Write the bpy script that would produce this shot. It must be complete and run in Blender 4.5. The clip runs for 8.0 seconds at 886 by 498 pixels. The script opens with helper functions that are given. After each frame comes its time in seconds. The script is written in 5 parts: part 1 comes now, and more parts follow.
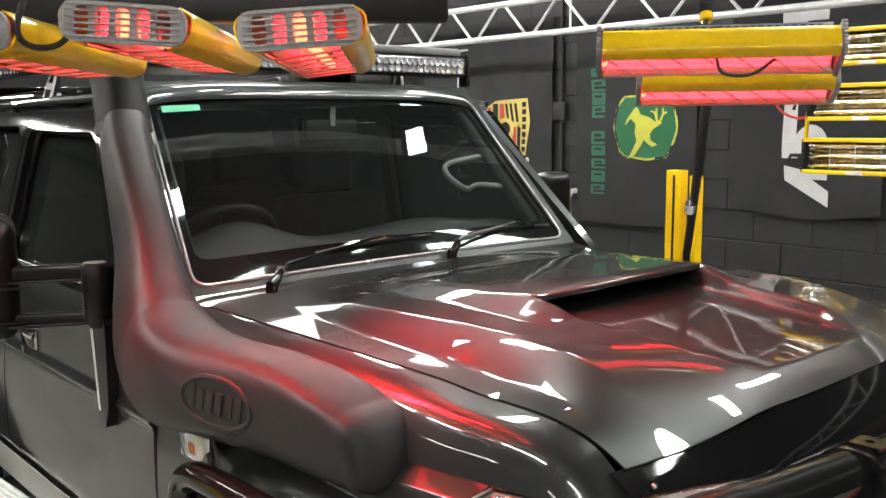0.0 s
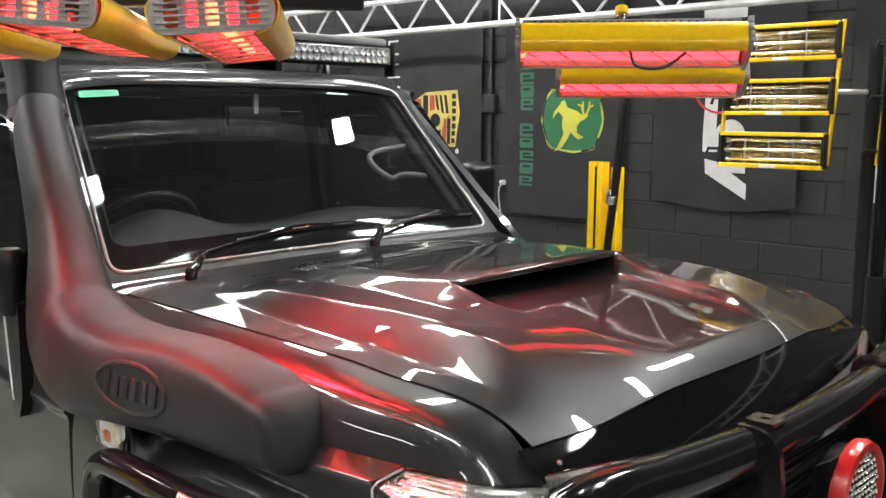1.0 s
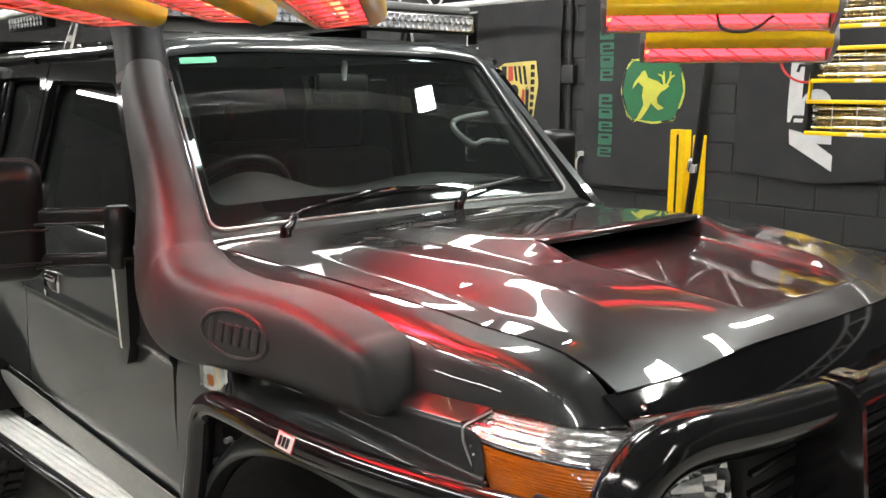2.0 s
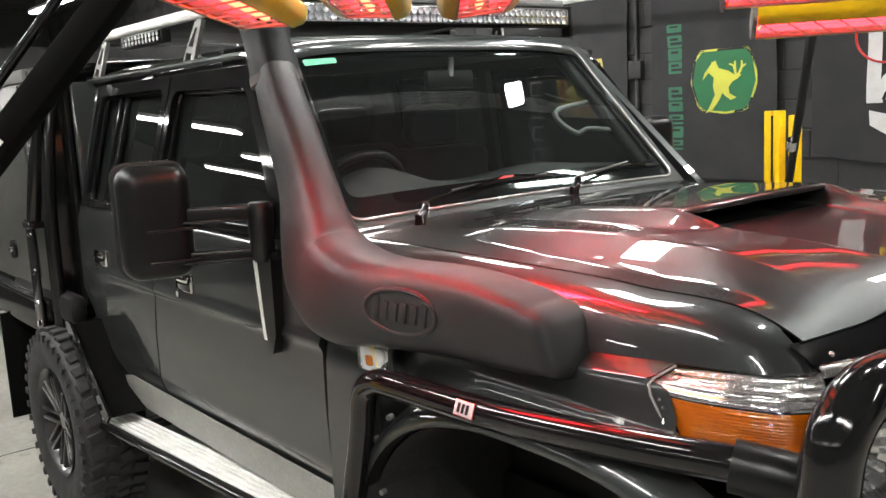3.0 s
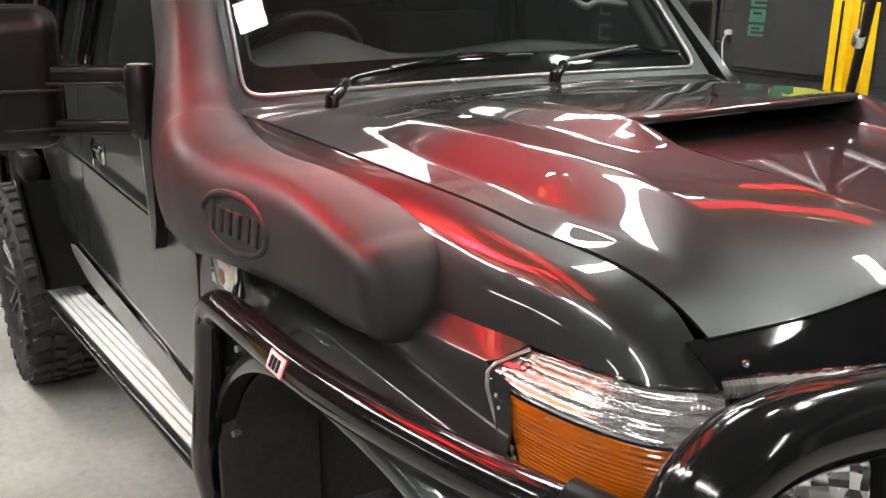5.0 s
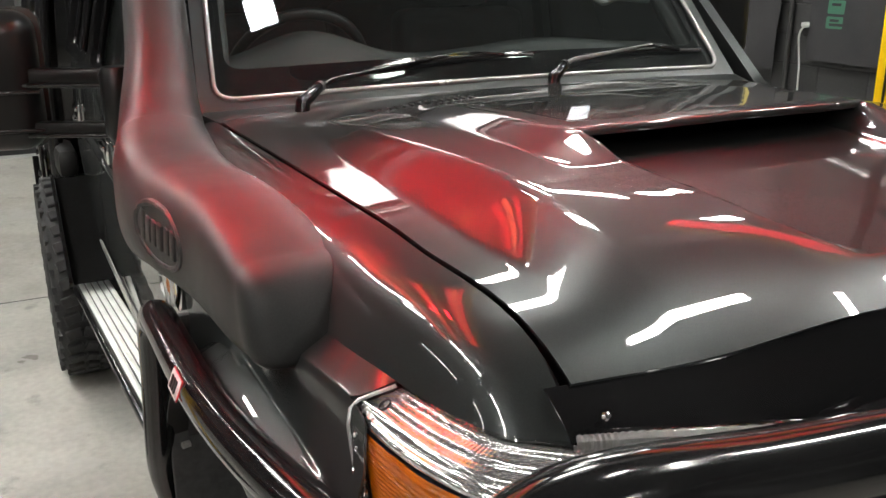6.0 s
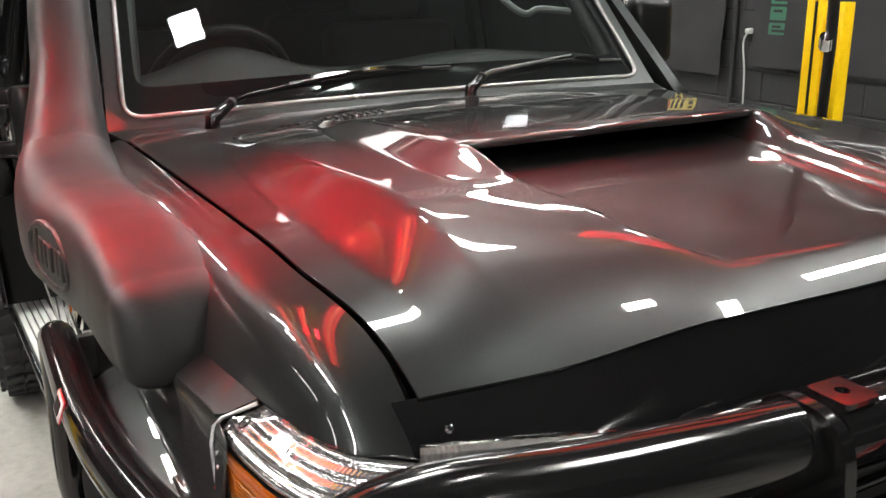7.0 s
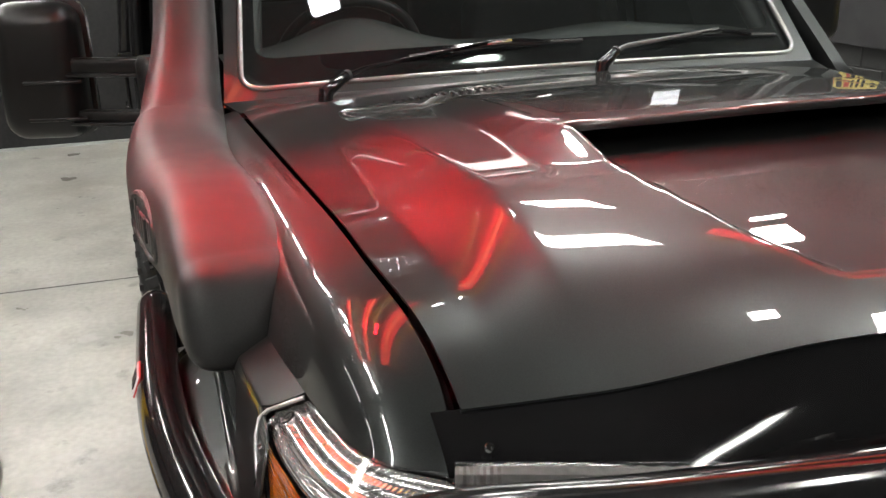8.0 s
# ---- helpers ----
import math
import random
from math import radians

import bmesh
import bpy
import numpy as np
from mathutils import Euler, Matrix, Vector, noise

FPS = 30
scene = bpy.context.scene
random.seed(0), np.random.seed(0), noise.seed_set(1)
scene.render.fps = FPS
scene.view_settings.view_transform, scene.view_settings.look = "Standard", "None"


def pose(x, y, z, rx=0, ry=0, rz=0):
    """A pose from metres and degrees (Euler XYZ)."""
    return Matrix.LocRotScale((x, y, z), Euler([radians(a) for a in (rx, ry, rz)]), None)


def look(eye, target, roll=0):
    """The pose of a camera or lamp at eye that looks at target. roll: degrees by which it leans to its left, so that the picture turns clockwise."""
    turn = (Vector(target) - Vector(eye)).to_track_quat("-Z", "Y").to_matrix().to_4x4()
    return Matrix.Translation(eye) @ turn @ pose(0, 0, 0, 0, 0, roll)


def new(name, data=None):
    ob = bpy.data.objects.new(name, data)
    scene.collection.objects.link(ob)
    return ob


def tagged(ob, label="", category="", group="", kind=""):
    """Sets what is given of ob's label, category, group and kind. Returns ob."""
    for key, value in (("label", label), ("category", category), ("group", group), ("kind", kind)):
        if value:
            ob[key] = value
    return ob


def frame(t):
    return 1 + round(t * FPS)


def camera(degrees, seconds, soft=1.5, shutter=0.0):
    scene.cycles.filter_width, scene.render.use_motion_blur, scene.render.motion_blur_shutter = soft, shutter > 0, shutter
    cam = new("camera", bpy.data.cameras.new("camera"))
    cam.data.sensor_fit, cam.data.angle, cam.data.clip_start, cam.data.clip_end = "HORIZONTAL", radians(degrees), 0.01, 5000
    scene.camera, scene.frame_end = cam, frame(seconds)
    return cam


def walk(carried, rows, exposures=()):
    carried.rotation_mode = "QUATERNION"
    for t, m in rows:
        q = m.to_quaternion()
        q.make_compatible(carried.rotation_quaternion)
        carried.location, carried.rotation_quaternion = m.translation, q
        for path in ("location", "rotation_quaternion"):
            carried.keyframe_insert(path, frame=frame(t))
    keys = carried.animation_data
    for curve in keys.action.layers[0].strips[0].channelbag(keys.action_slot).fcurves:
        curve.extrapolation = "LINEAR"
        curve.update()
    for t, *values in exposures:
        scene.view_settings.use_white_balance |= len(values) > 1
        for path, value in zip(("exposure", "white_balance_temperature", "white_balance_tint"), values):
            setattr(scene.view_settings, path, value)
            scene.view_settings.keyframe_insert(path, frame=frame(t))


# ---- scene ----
cam = camera(52.0, 8.0)
PATH = [
    (0, (2.084, -1.731, 1.812), (0.609, -0.41, 1.533), -0.5),
    (0.5, (2.106, -1.73, 1.809), (0.682, -0.355, 1.523), -0.2),
    (1, (2.128, -1.726, 1.803), (0.755, -0.302, 1.507), 0.2),
    (1.5, (2.151, -1.725, 1.8), (0.782, -0.301, 1.485), 0.4),
    (2, (2.161, -1.799, 1.777), (0.683, -0.497, 1.426), 0.1),
    (2.2, (2.163, -1.855, 1.752), (0.633, -0.615, 1.399), -0.5),
    (3.3, (2.03, -2.047, 1.704), (0.486, -0.818, 1.38), -3.5),
    (3.5, (2.016, -2.004, 1.695), (0.457, -0.801, 1.341), -3.4),
    (4, (2.003, -1.755, 1.695), (0.393, -0.66, 1.236), -1.6),
    (4.5, (1.963, -1.57, 1.684), (0.354, -0.518, 1.132), -0.1),
    (4.7, (1.921, -1.502, 1.678), (0.32, -0.45, 1.102), 0.2),
    (5.8, (1.943, -1.183, 1.698), (0.255, -0.306, 1.083), 0.4),
    (6, (1.971, -1.129, 1.696), (0.263, -0.288, 1.085), -0.2),
    (6.5, (2.017, -1.056, 1.7), (0.31, -0.206, 1.097), -0.6),
    (7, (2.039, -1.018, 1.706), (0.352, -0.121, 1.113), -0.9),
    (7.5, (2.058, -0.969, 1.709), (0.35, -0.122, 1.105), -0.9),
    (8, (1.991, -0.881, 1.694), (0.182, -0.318, 1.054), -1.5),
]
walk(cam, [(t, look(eye, target, roll)) for t, eye, target, roll in PATH], exposures=[(0, 0.36), (1.0, 0.34), (1.5, 0.40), (2.2, 0.48), (3.5, 0.56), (4.5, 0.58), (6, 0.42), (6.5, 0.47), (7.5, 0.50), (8, 0.48)])

# ---- light ----
world = bpy.data.worlds.new("world")
scene.world = world
world.use_nodes = True
world.node_tree.nodes["Background"].inputs[0].default_value = (0.5, 0.55, 0.6, 1)
world.node_tree.nodes["Background"].inputs[1].default_value = 0.02
scene.view_settings.exposure = 0.0


def area(name, m, sx, sy, watts, colour=(1, 1, 1), spread=180):
    data = bpy.data.lights.new(name, "AREA")
    data.shape, data.size, data.size_y = "RECTANGLE", sx, sy
    data.energy, data.color, data.spread = watts, colour, radians(spread)
    ob = new(name, data)
    ob.matrix_world = m
    return ob


# ---- materials ----
def mat(name, colour, rough=0.5, metal=0.0, coat=0.0, coat_rough=0.03, grain=None, bump=None, spec=0.5):
    """A Principled material. grain: (scale, amount, second scale, amount); bump: (scale, strength, metres)."""
    m = bpy.data.materials.new(name)
    m.use_nodes = True
    nt = m.node_tree
    b = nt.nodes["Principled BSDF"]
    b.inputs["Base Color"].default_value = (*colour, 1)
    b.inputs["Roughness"].default_value = rough
    b.inputs["Metallic"].default_value = metal
    b.inputs["Coat Weight"].default_value = coat
    b.inputs["Coat Roughness"].default_value = coat_rough
    b.inputs["Specular IOR Level"].default_value = spec
    tc = nt.nodes.new("ShaderNodeTexCoord")
    if grain:
        s1, a1, s2, a2 = grain
        n1, n2 = nt.nodes.new("ShaderNodeTexNoise"), nt.nodes.new("ShaderNodeTexNoise")
        for n, s in ((n1, s1), (n2, s2)):
            n.inputs["Scale"].default_value = s
            n.inputs["Detail"].default_value = 6
            nt.links.new(tc.outputs["Object"], n.inputs["Vector"])
        r1, r2 = nt.nodes.new("ShaderNodeMapRange"), nt.nodes.new("ShaderNodeMapRange")
        for r, n, a in ((r1, n1, a1), (r2, n2, a2)):
            r.inputs["From Min"].default_value, r.inputs["From Max"].default_value = 0.3, 0.7
            r.inputs["To Min"].default_value, r.inputs["To Max"].default_value = 1 - a, 1 + a
            nt.links.new(n.outputs["Fac"], r.inputs["Value"])
        mul = nt.nodes.new("ShaderNodeMath")
        mul.operation = "MULTIPLY"
        nt.links.new(r1.outputs[0], mul.inputs[0])
        nt.links.new(r2.outputs[0], mul.inputs[1])
        mix = nt.nodes.new("ShaderNodeVectorMath")
        mix.operation = "SCALE"
        mix.inputs[0].default_value = colour
        nt.links.new(mul.outputs[0], mix.inputs["Scale"])
        nt.links.new(mix.outputs[0], b.inputs["Base Color"])
        rr = nt.nodes.new("ShaderNodeMath")
        rr.operation = "MULTIPLY"
        rr.inputs[1].default_value = rough
        nt.links.new(r2.outputs[0], rr.inputs[0])
        nt.links.new(rr.outputs[0], b.inputs["Roughness"])
    if bump:
        n = nt.nodes.new("ShaderNodeTexNoise")
        n.inputs["Scale"].default_value, n.inputs["Detail"].default_value = bump[0], 4
        nt.links.new(tc.outputs["Object"], n.inputs["Vector"])
        k = nt.nodes.new("ShaderNodeBump")
        k.inputs["Strength"].default_value, k.inputs["Distance"].default_value = bump[1], bump[2]
        nt.links.new(n.outputs["Fac"], k.inputs["Height"])
        nt.links.new(k.outputs[0], b.inputs["Normal"])
    return m


def glass(name, colour=(1, 1, 1), alpha=0.9, rough=0.0, haze=0.0):
    """Thin glass: a clear sheet that reflects. The last argument mixes in pale diffuse that stands for veiling
    reflections.
    """
    m = bpy.data.materials.new(name)
    m.use_nodes = True
    nt = m.node_tree
    nt.nodes.remove(nt.nodes["Principled BSDF"])
    t, g, f, x = (nt.nodes.new("ShaderNode" + k) for k in ("BsdfTransparent", "BsdfGlossy", "LayerWeight", "MixShader"))
    t.inputs[0].default_value = (*[c * alpha for c in colour], 1)
    g.inputs["Roughness"].default_value = rough
    power, scale = nt.nodes.new("ShaderNodeMath"), nt.nodes.new("ShaderNodeMath")
    power.operation, scale.operation = "POWER", "MULTIPLY_ADD"
    power.inputs[1].default_value = 4.5
    scale.inputs[1].default_value, scale.inputs[2].default_value = 0.92, 0.055
    f.inputs["Blend"].default_value = 0.5
    nt.links.new(f.outputs["Facing"], power.inputs[0])
    nt.links.new(power.outputs[0], scale.inputs[0])
    f = scale
    if haze:
        d, y = nt.nodes.new("ShaderNodeBsdfDiffuse"), nt.nodes.new("ShaderNodeMixShader")
        d.inputs[0].default_value = (0.55, 0.62, 0.6, 1)
        y.inputs[0].default_value = haze
        nt.links.new(t.outputs[0], y.inputs[1])
        nt.links.new(d.outputs[0], y.inputs[2])
        t = y
    nt.links.new(f.outputs[0], x.inputs[0])
    nt.links.new(t.outputs[0], x.inputs[1])
    nt.links.new(g.outputs[0], x.inputs[2])
    nt.links.new(x.outputs[0], nt.nodes["Material Output"].inputs[0])
    return m


def glow(name, colour, strength):
    m = bpy.data.materials.new(name)
    m.use_nodes = True
    b = m.node_tree.nodes["Principled BSDF"]
    b.inputs["Base Color"].default_value = (*colour, 1)
    b.inputs["Emission Color"].default_value = (*colour, 1)
    b.inputs["Emission Strength"].default_value = strength
    return m


PAINT = mat("graphite_paint", (0.053, 0.0578, 0.0573), 0.34, 0.6, 1.0, 0.005, grain=(900, 0.12, 4, 0.04), spec=0.15)
PAINT.node_tree.nodes["Principled BSDF"].inputs["Coat IOR"].default_value = 1.6
PAINT.node_tree.nodes["Principled BSDF"].inputs["Specular Tint"].default_value = (0.3, 0.3, 0.3, 1)
BLACK_GLOSS = mat("black_gloss", (0.008, 0.008, 0.0085), 0.05, 0.0, 0.0, 0.03, grain=(60, 0.1, 7, 0.1), spec=0.42)
POWDER = mat("black_powder_coat", (0.010, 0.010, 0.0105), 0.11, 0.0, 0.0, 0.05, grain=(80, 0.1, 8, 0.1), bump=(700, 0.05, 0.0003), spec=0.5)
PLASTIC = mat("snorkel_plastic", (0.026, 0.0265, 0.0265), 0.50, grain=(420, 0.14, 7, 0.18), bump=(1300, 0.28, 0.0006), spec=0.30)
MIRROR_PLASTIC = mat("mirror_plastic", (0.007, 0.0073, 0.0075), 0.30, grain=(300, 0.1, 8, 0.12), bump=(1500, 0.2, 0.0004), spec=0.35)
# Paler than the housing plastic, for the light caught along the mirror's edge.
MIRROR_EDGE = mat("paled_edge", (0.07, 0.07, 0.07), 0.16, 0.3, grain=(90, 0.1, 9, 0.1))
RUBBER = mat("rubber", (0.024, 0.024, 0.025), 0.72, grain=(90, 0.2, 12, 0.2), bump=(400, 0.15, 0.0006))
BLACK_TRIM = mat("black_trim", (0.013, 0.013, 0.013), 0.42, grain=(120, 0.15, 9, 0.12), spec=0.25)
LINER = mat("arch_liner", (0.036, 0.036, 0.036), 0.65, grain=(60, 0.25, 6, 0.2))
CHROME = mat("chrome", (0.8, 0.8, 0.8), 0.07, 1.0, grain=(40, 0.04, 6, 0.05))
ALLOY = mat("bright_aluminium", (0.92, 0.93, 0.91), 0.36, 0.15, grain=(160, 0.08, 9, 0.1))
STEEL = mat("grey_steel", (0.42, 0.42, 0.42), 0.38, 0.7, grain=(140, 0.12, 9, 0.12))
DARK_CAST = mat("dark_vent_plate", (0.16, 0.16, 0.155), 0.5, 0.3, grain=(120, 0.15, 9, 0.12))
CAST = mat("grey_casting", (0.32, 0.31, 0.30), 0.5, 0.3, grain=(120, 0.15, 9, 0.12))
YELLOW = mat("yellow_enamel", (0.94, 0.60, 0.006), 0.3, 0.0, 0.4, 0.1, grain=(60, 0.05, 5, 0.06))
AMBER = mat("amber_lens", (0.46, 0.105, 0.002), 0.12, 0.0, 0.9, 0.03, grain=(30, 0.1, 5, 0.08))
CLOTH = mat("seat_cloth", (0.03, 0.03, 0.032), 0.9, grain=(300, 0.2, 10, 0.15))
DASH = mat("dash_vinyl", (0.009, 0.0098, 0.0095), 0.75, grain=(200, 0.1, 6, 0.1))
MID_GREY = mat("grey_handle", (0.16, 0.165, 0.16), 0.6, grain=(120, 0.08, 7, 0.08))
GREY_TRIM = mat("pale_grey_trim", (0.42, 0.43, 0.42), 0.7, grain=(120, 0.05, 7, 0.06))
WHITE = mat("white_print", (0.72, 0.72, 0.72), 0.6, grain=(60, 0.05, 5, 0.05))
RED = mat("red_plastic", (0.55, 0.02, 0.02), 0.3, 0.0, 0.5, grain=(60, 0.08, 5, 0.08))
GREEN = mat("flag_green", (0.022, 0.13, 0.055), 0.85, grain=(220, 0.15, 6, 0.15))
LIME = mat("flag_yellow", (0.50, 0.50, 0.07), 0.85, grain=(220, 0.12, 6, 0.12))
GOLD = mat("flag_gold", (0.52, 0.42, 0.12), 0.85, grain=(220, 0.15, 6, 0.15))
FLAG_RED = mat("flag_red", (0.42, 0.06, 0.04), 0.85, grain=(220, 0.15, 6, 0.15))
FLAG = mat("flag_black", (0.0165, 0.0165, 0.0185), 0.85, grain=(300, 0.15, 3, 0.2), bump=(700, 0.1, 0.0005))
PRINT_GREY = mat("flag_grey_white", (0.55, 0.55, 0.56), 0.85, grain=(220, 0.1, 6, 0.12))
STICKER = mat("green_sticker", (0.06, 0.46, 0.25), 0.5, grain=(60, 0.05, 6, 0.06))
SILVER = mat("silver_truss", (0.75, 0.75, 0.76), 0.35, 0.5, grain=(90, 0.08, 8, 0.1))
BLOCK = mat("black_painted_block", (0.0145, 0.015, 0.0155), 0.62, grain=(70, 0.2, 2.5, 0.25), bump=(180, 0.35, 0.0015))
# Grey only for the unseen wall that bounces light onto the truck.
BOUNCE_GREY = mat("bounce_grey", (0.30, 0.31, 0.31), 0.7, grain=(70, 0.1, 2.5, 0.15))
MORTAR = mat("black_mortar", (0.0135, 0.014, 0.0145), 0.8, grain=(90, 0.2, 4, 0.2))
CEILING = mat("black_ceiling", (0.017, 0.017, 0.018), 0.85, grain=(30, 0.2, 2, 0.2))
CONCRETE = mat("polished_concrete", (0.41, 0.405, 0.37), 0.36, grain=(30, 0.10, 2.2, 0.26), bump=(60, 0.08, 0.002))
# Brown and dark stains on the concrete.
nt = CONCRETE.node_tree
pb = nt.nodes["Principled BSDF"]
base = pb.inputs["Base Color"].links[0].from_socket
tc = nt.nodes.new("ShaderNodeTexCoord")
for scale, low, high, tint, amount in ((0.9, 0.52, 0.66, (0.22, 0.195, 0.16, 1), 0.55), (5.0, 0.60, 0.70, (0.12, 0.115, 0.105, 1), 0.5), (2.4, 0.60, 0.64, (0.50, 0.50, 0.48, 1), 0.4)):
    n, r, x = nt.nodes.new("ShaderNodeTexNoise"), nt.nodes.new("ShaderNodeMapRange"), nt.nodes.new("ShaderNodeMix")
    x.data_type = "RGBA"
    n.inputs["Scale"].default_value, n.inputs["Detail"].default_value, n.inputs["Roughness"].default_value = scale, 10, 0.62
    nt.links.new(tc.outputs["Object"], n.inputs["Vector"])
    r.inputs["From Min"].default_value, r.inputs["From Max"].default_value, r.inputs["To Max"].default_value = low, high, amount
    nt.links.new(n.outputs["Fac"], r.inputs["Value"])
    nt.links.new(r.outputs[0], x.inputs[0])
    nt.links.new(base, x.inputs[6])
    x.inputs[7].default_value = tint
    base = x.outputs[2]
nt.links.new(base, pb.inputs["Base Color"])
# A little pale diffuse in both panes lifts their dark like veiling reflections.
WINDSCREEN = glass("windscreen_glass", (0.86, 0.97, 0.94), 0.80, haze=0.010)
TINT = glass("tinted_glass", (0.5, 0.52, 0.52), 0.25, haze=0.02)
CLEAR = glass("clear_lens", (1, 1, 1), 0.96)
QUARTZ = glass("quartz", (1.0, 0.9, 0.7), 0.9)
TUBE_WHITE = glow("lit_tube", (1.0, 0.975, 0.92), 60)
PANEL_WHITE = glow("lit_panel", (1.0, 0.975, 0.92), 115)
TUBE_DIM = glow("dim_tube", (1.0, 0.975, 0.92), 26)
WIDE_WHITE = glow("wide_panel", (1.0, 0.975, 0.92), 50)
LED_WHITE = glow("lit_led", (0.93, 0.97, 1.0), 60)
HOT = glow("hot_filament", (1.0, 0.14, 0.06), 4.5)
RED_GLOW = glow("red_hot_tube", (1.0, 0.025, 0.035), 3.4)
RED_DULL = glow("dull_red_tube", (1.0, 0.04, 0.055), 4.0)
GILT = mat("gilt_reflector", (0.80, 0.70, 0.48), 0.16, 1.0, grain=(60, 0.1, 9, 0.1))
# Rougher copy of the gilt for lit cassettes, so their red glow spreads evenly.
LIT_REFLECTOR = mat("lit_reflector", (0.80, 0.72, 0.62), 0.42, 0.7, grain=(60, 0.12, 9, 0.12))
GREEN_PRINT = mat("flag_dark_green", (0.03, 0.115, 0.07), 0.85, grain=(220, 0.15, 6, 0.15))
BLUE = mat("flag_blue", (0.03, 0.13, 0.42), 0.85, grain=(220, 0.1, 6, 0.1))
SATIN = mat("satin_moulding", (0.36, 0.36, 0.355), 0.25, 0.6, grain=(120, 0.08, 9, 0.1))
LED_CUP = mat("pressed_led_cup", (0.62, 0.63, 0.65), 0.2, 0.5, grain=(90, 0.06, 9, 0.08))
LAMP_W, LAMP_RED, LAMP_SPREAD = 2.5, (1.0, 0.010, 0.024), 58
LAMP_BRIGHT = mat("faceted_reflector", (0.92, 0.92, 0.94), 0.06, 0.95, grain=(60, 0.05, 9, 0.06))
BRIGHT = mat("bright_reflector", (0.86, 0.86, 0.86), 0.13, 0.8, grain=(60, 0.05, 9, 0.06))


# ---- shapes ----
def smooth(a, b, x):
    t = min(1.0, max(0.0, (x - a) / (b - a)))
    return t * t * (3 - 2 * t)


def lerp_table(table, x):
    """A value by smooth steps through rows of (x, value)."""
    if x <= table[0][0]:
        return table[0][1]
    for (x0, v0), (x1, v1) in zip(table, table[1:]):
        if x <= x1:
            return v0 + (v1 - v0) * (x - x0) / (x1 - x0)
    return table[-1][1]


def spline(points, n):
    """n points along a Catmull-Rom curve."""
    pts = [Vector(p) for p in points]
    pts = [pts[0] * 2 - pts[1]] + pts + [pts[-1] * 2 - pts[-2]]
    out, spans = [], len(pts) - 3
    for i in range(n):
        u = i / (n - 1) * spans
        k = min(int(u), spans - 1)
        t = u - k
        a, b, c, d = pts[k : k + 4]
        out.append(0.5 * (2 * b + (c - a) * t + (2 * a - 5 * b + 4 * c - d) * t * t + (3 * b - a - 3 * c + d) * t ** 3))
    return out


def thing(name, label, category, at=(0, 0, 0), group="", kind=""):
    e = new(name)
    e.empty_display_size = 0.1
    e.matrix_basis = pose(*at)
    return tagged(e, label, category, group, kind)


def part(name, bm, material, parent, label="", angle=40):
    """Links a bmesh, in world metres, as one mesh object under a thing or a part."""
    bmesh.ops.recalc_face_normals(bm, faces=bm.faces)
    root = parent
    while root is not None and root.parent is not None:
        root = root.parent
    if root is not None:
        bm.transform(root.matrix_basis.inverted())
    me = bpy.data.meshes.new(name)
    bm.to_mesh(me)
    bm.free()
    me.materials.append(material)
    me.shade_smooth()
    me.set_sharp_from_angle(angle=radians(angle))
    ob = new(name, me)
    ob.parent = parent
    return tagged(ob, label)


def solid(ob, t, offset=-1.0):
    """Gives a sheet its thickness, with crisp edges all round."""
    bm = bmesh.new()
    bm.from_mesh(ob.data)
    for e in bm.edges:
        if e.is_boundary:
            e.smooth = False
    bm.to_mesh(ob.data)
    bm.free()
    m = ob.modifiers.new("thick", "SOLIDIFY")
    m.thickness, m.offset = t, offset
    return ob


def grid(f, nu, nv, bm=None):
    """A sheet f(u, v) with u and v from 0 to 1."""
    bm = bm or bmesh.new()
    rows = [[bm.verts.new(f(i / nu, j / nv)) for j in range(nv + 1)] for i in range(nu + 1)]
    for i in range(nu):
        for j in range(nv):
            bm.faces.new((rows[i][j], rows[i + 1][j], rows[i + 1][j + 1], rows[i][j + 1]))
    return bm


def box(cx, cy, cz, sx, sy, sz, bevel=0.0, m=None, bm=None, seg=2):
    bm = bm or bmesh.new()
    vs = bmesh.ops.create_cube(bm, size=1)["verts"]
    mm = (m or Matrix()) @ Matrix.LocRotScale((cx, cy, cz), None, (sx, sy, sz))
    if bevel:
        own = bmesh.new()
        bmesh.ops.create_cube(own, size=1)
        own.transform(Matrix.Diagonal((sx, sy, sz, 1)))
        bmesh.ops.bevel(own, geom=own.edges[:], offset=bevel, segments=seg, affect="EDGES", profile=0.5)
        own.transform((m or Matrix()) @ Matrix.Translation((cx, cy, cz)))
        bmesh.ops.delete(bm, geom=vs, context="VERTS")
        merge(bm, own)
    else:
        bmesh.ops.transform(bm, matrix=mm, verts=vs)
    return bm


def merge(bm, other):
    me = bpy.data.meshes.new("merge")
    other.to_mesh(me)
    other.free()
    bm.from_mesh(me)
    bpy.data.meshes.remove(me)
    return bm


def rings(loops, closed=True, caps=True, bm=None):
    """Joins loops of equal counts into a skin."""
    bm = bm or bmesh.new()
    rows = [[bm.verts.new(p) for p in loop] for loop in loops]
    n = len(rows[0])
    for a, b in zip(rows, rows[1:]):
        for i in range(n if closed else n - 1):
            bm.faces.new((a[i], a[(i + 1) % n], b[(i + 1) % n], b[i]))
    if caps and closed:
        bm.faces.new(rows[0])
        bm.faces.new(rows[-1][::-1])
    return bm


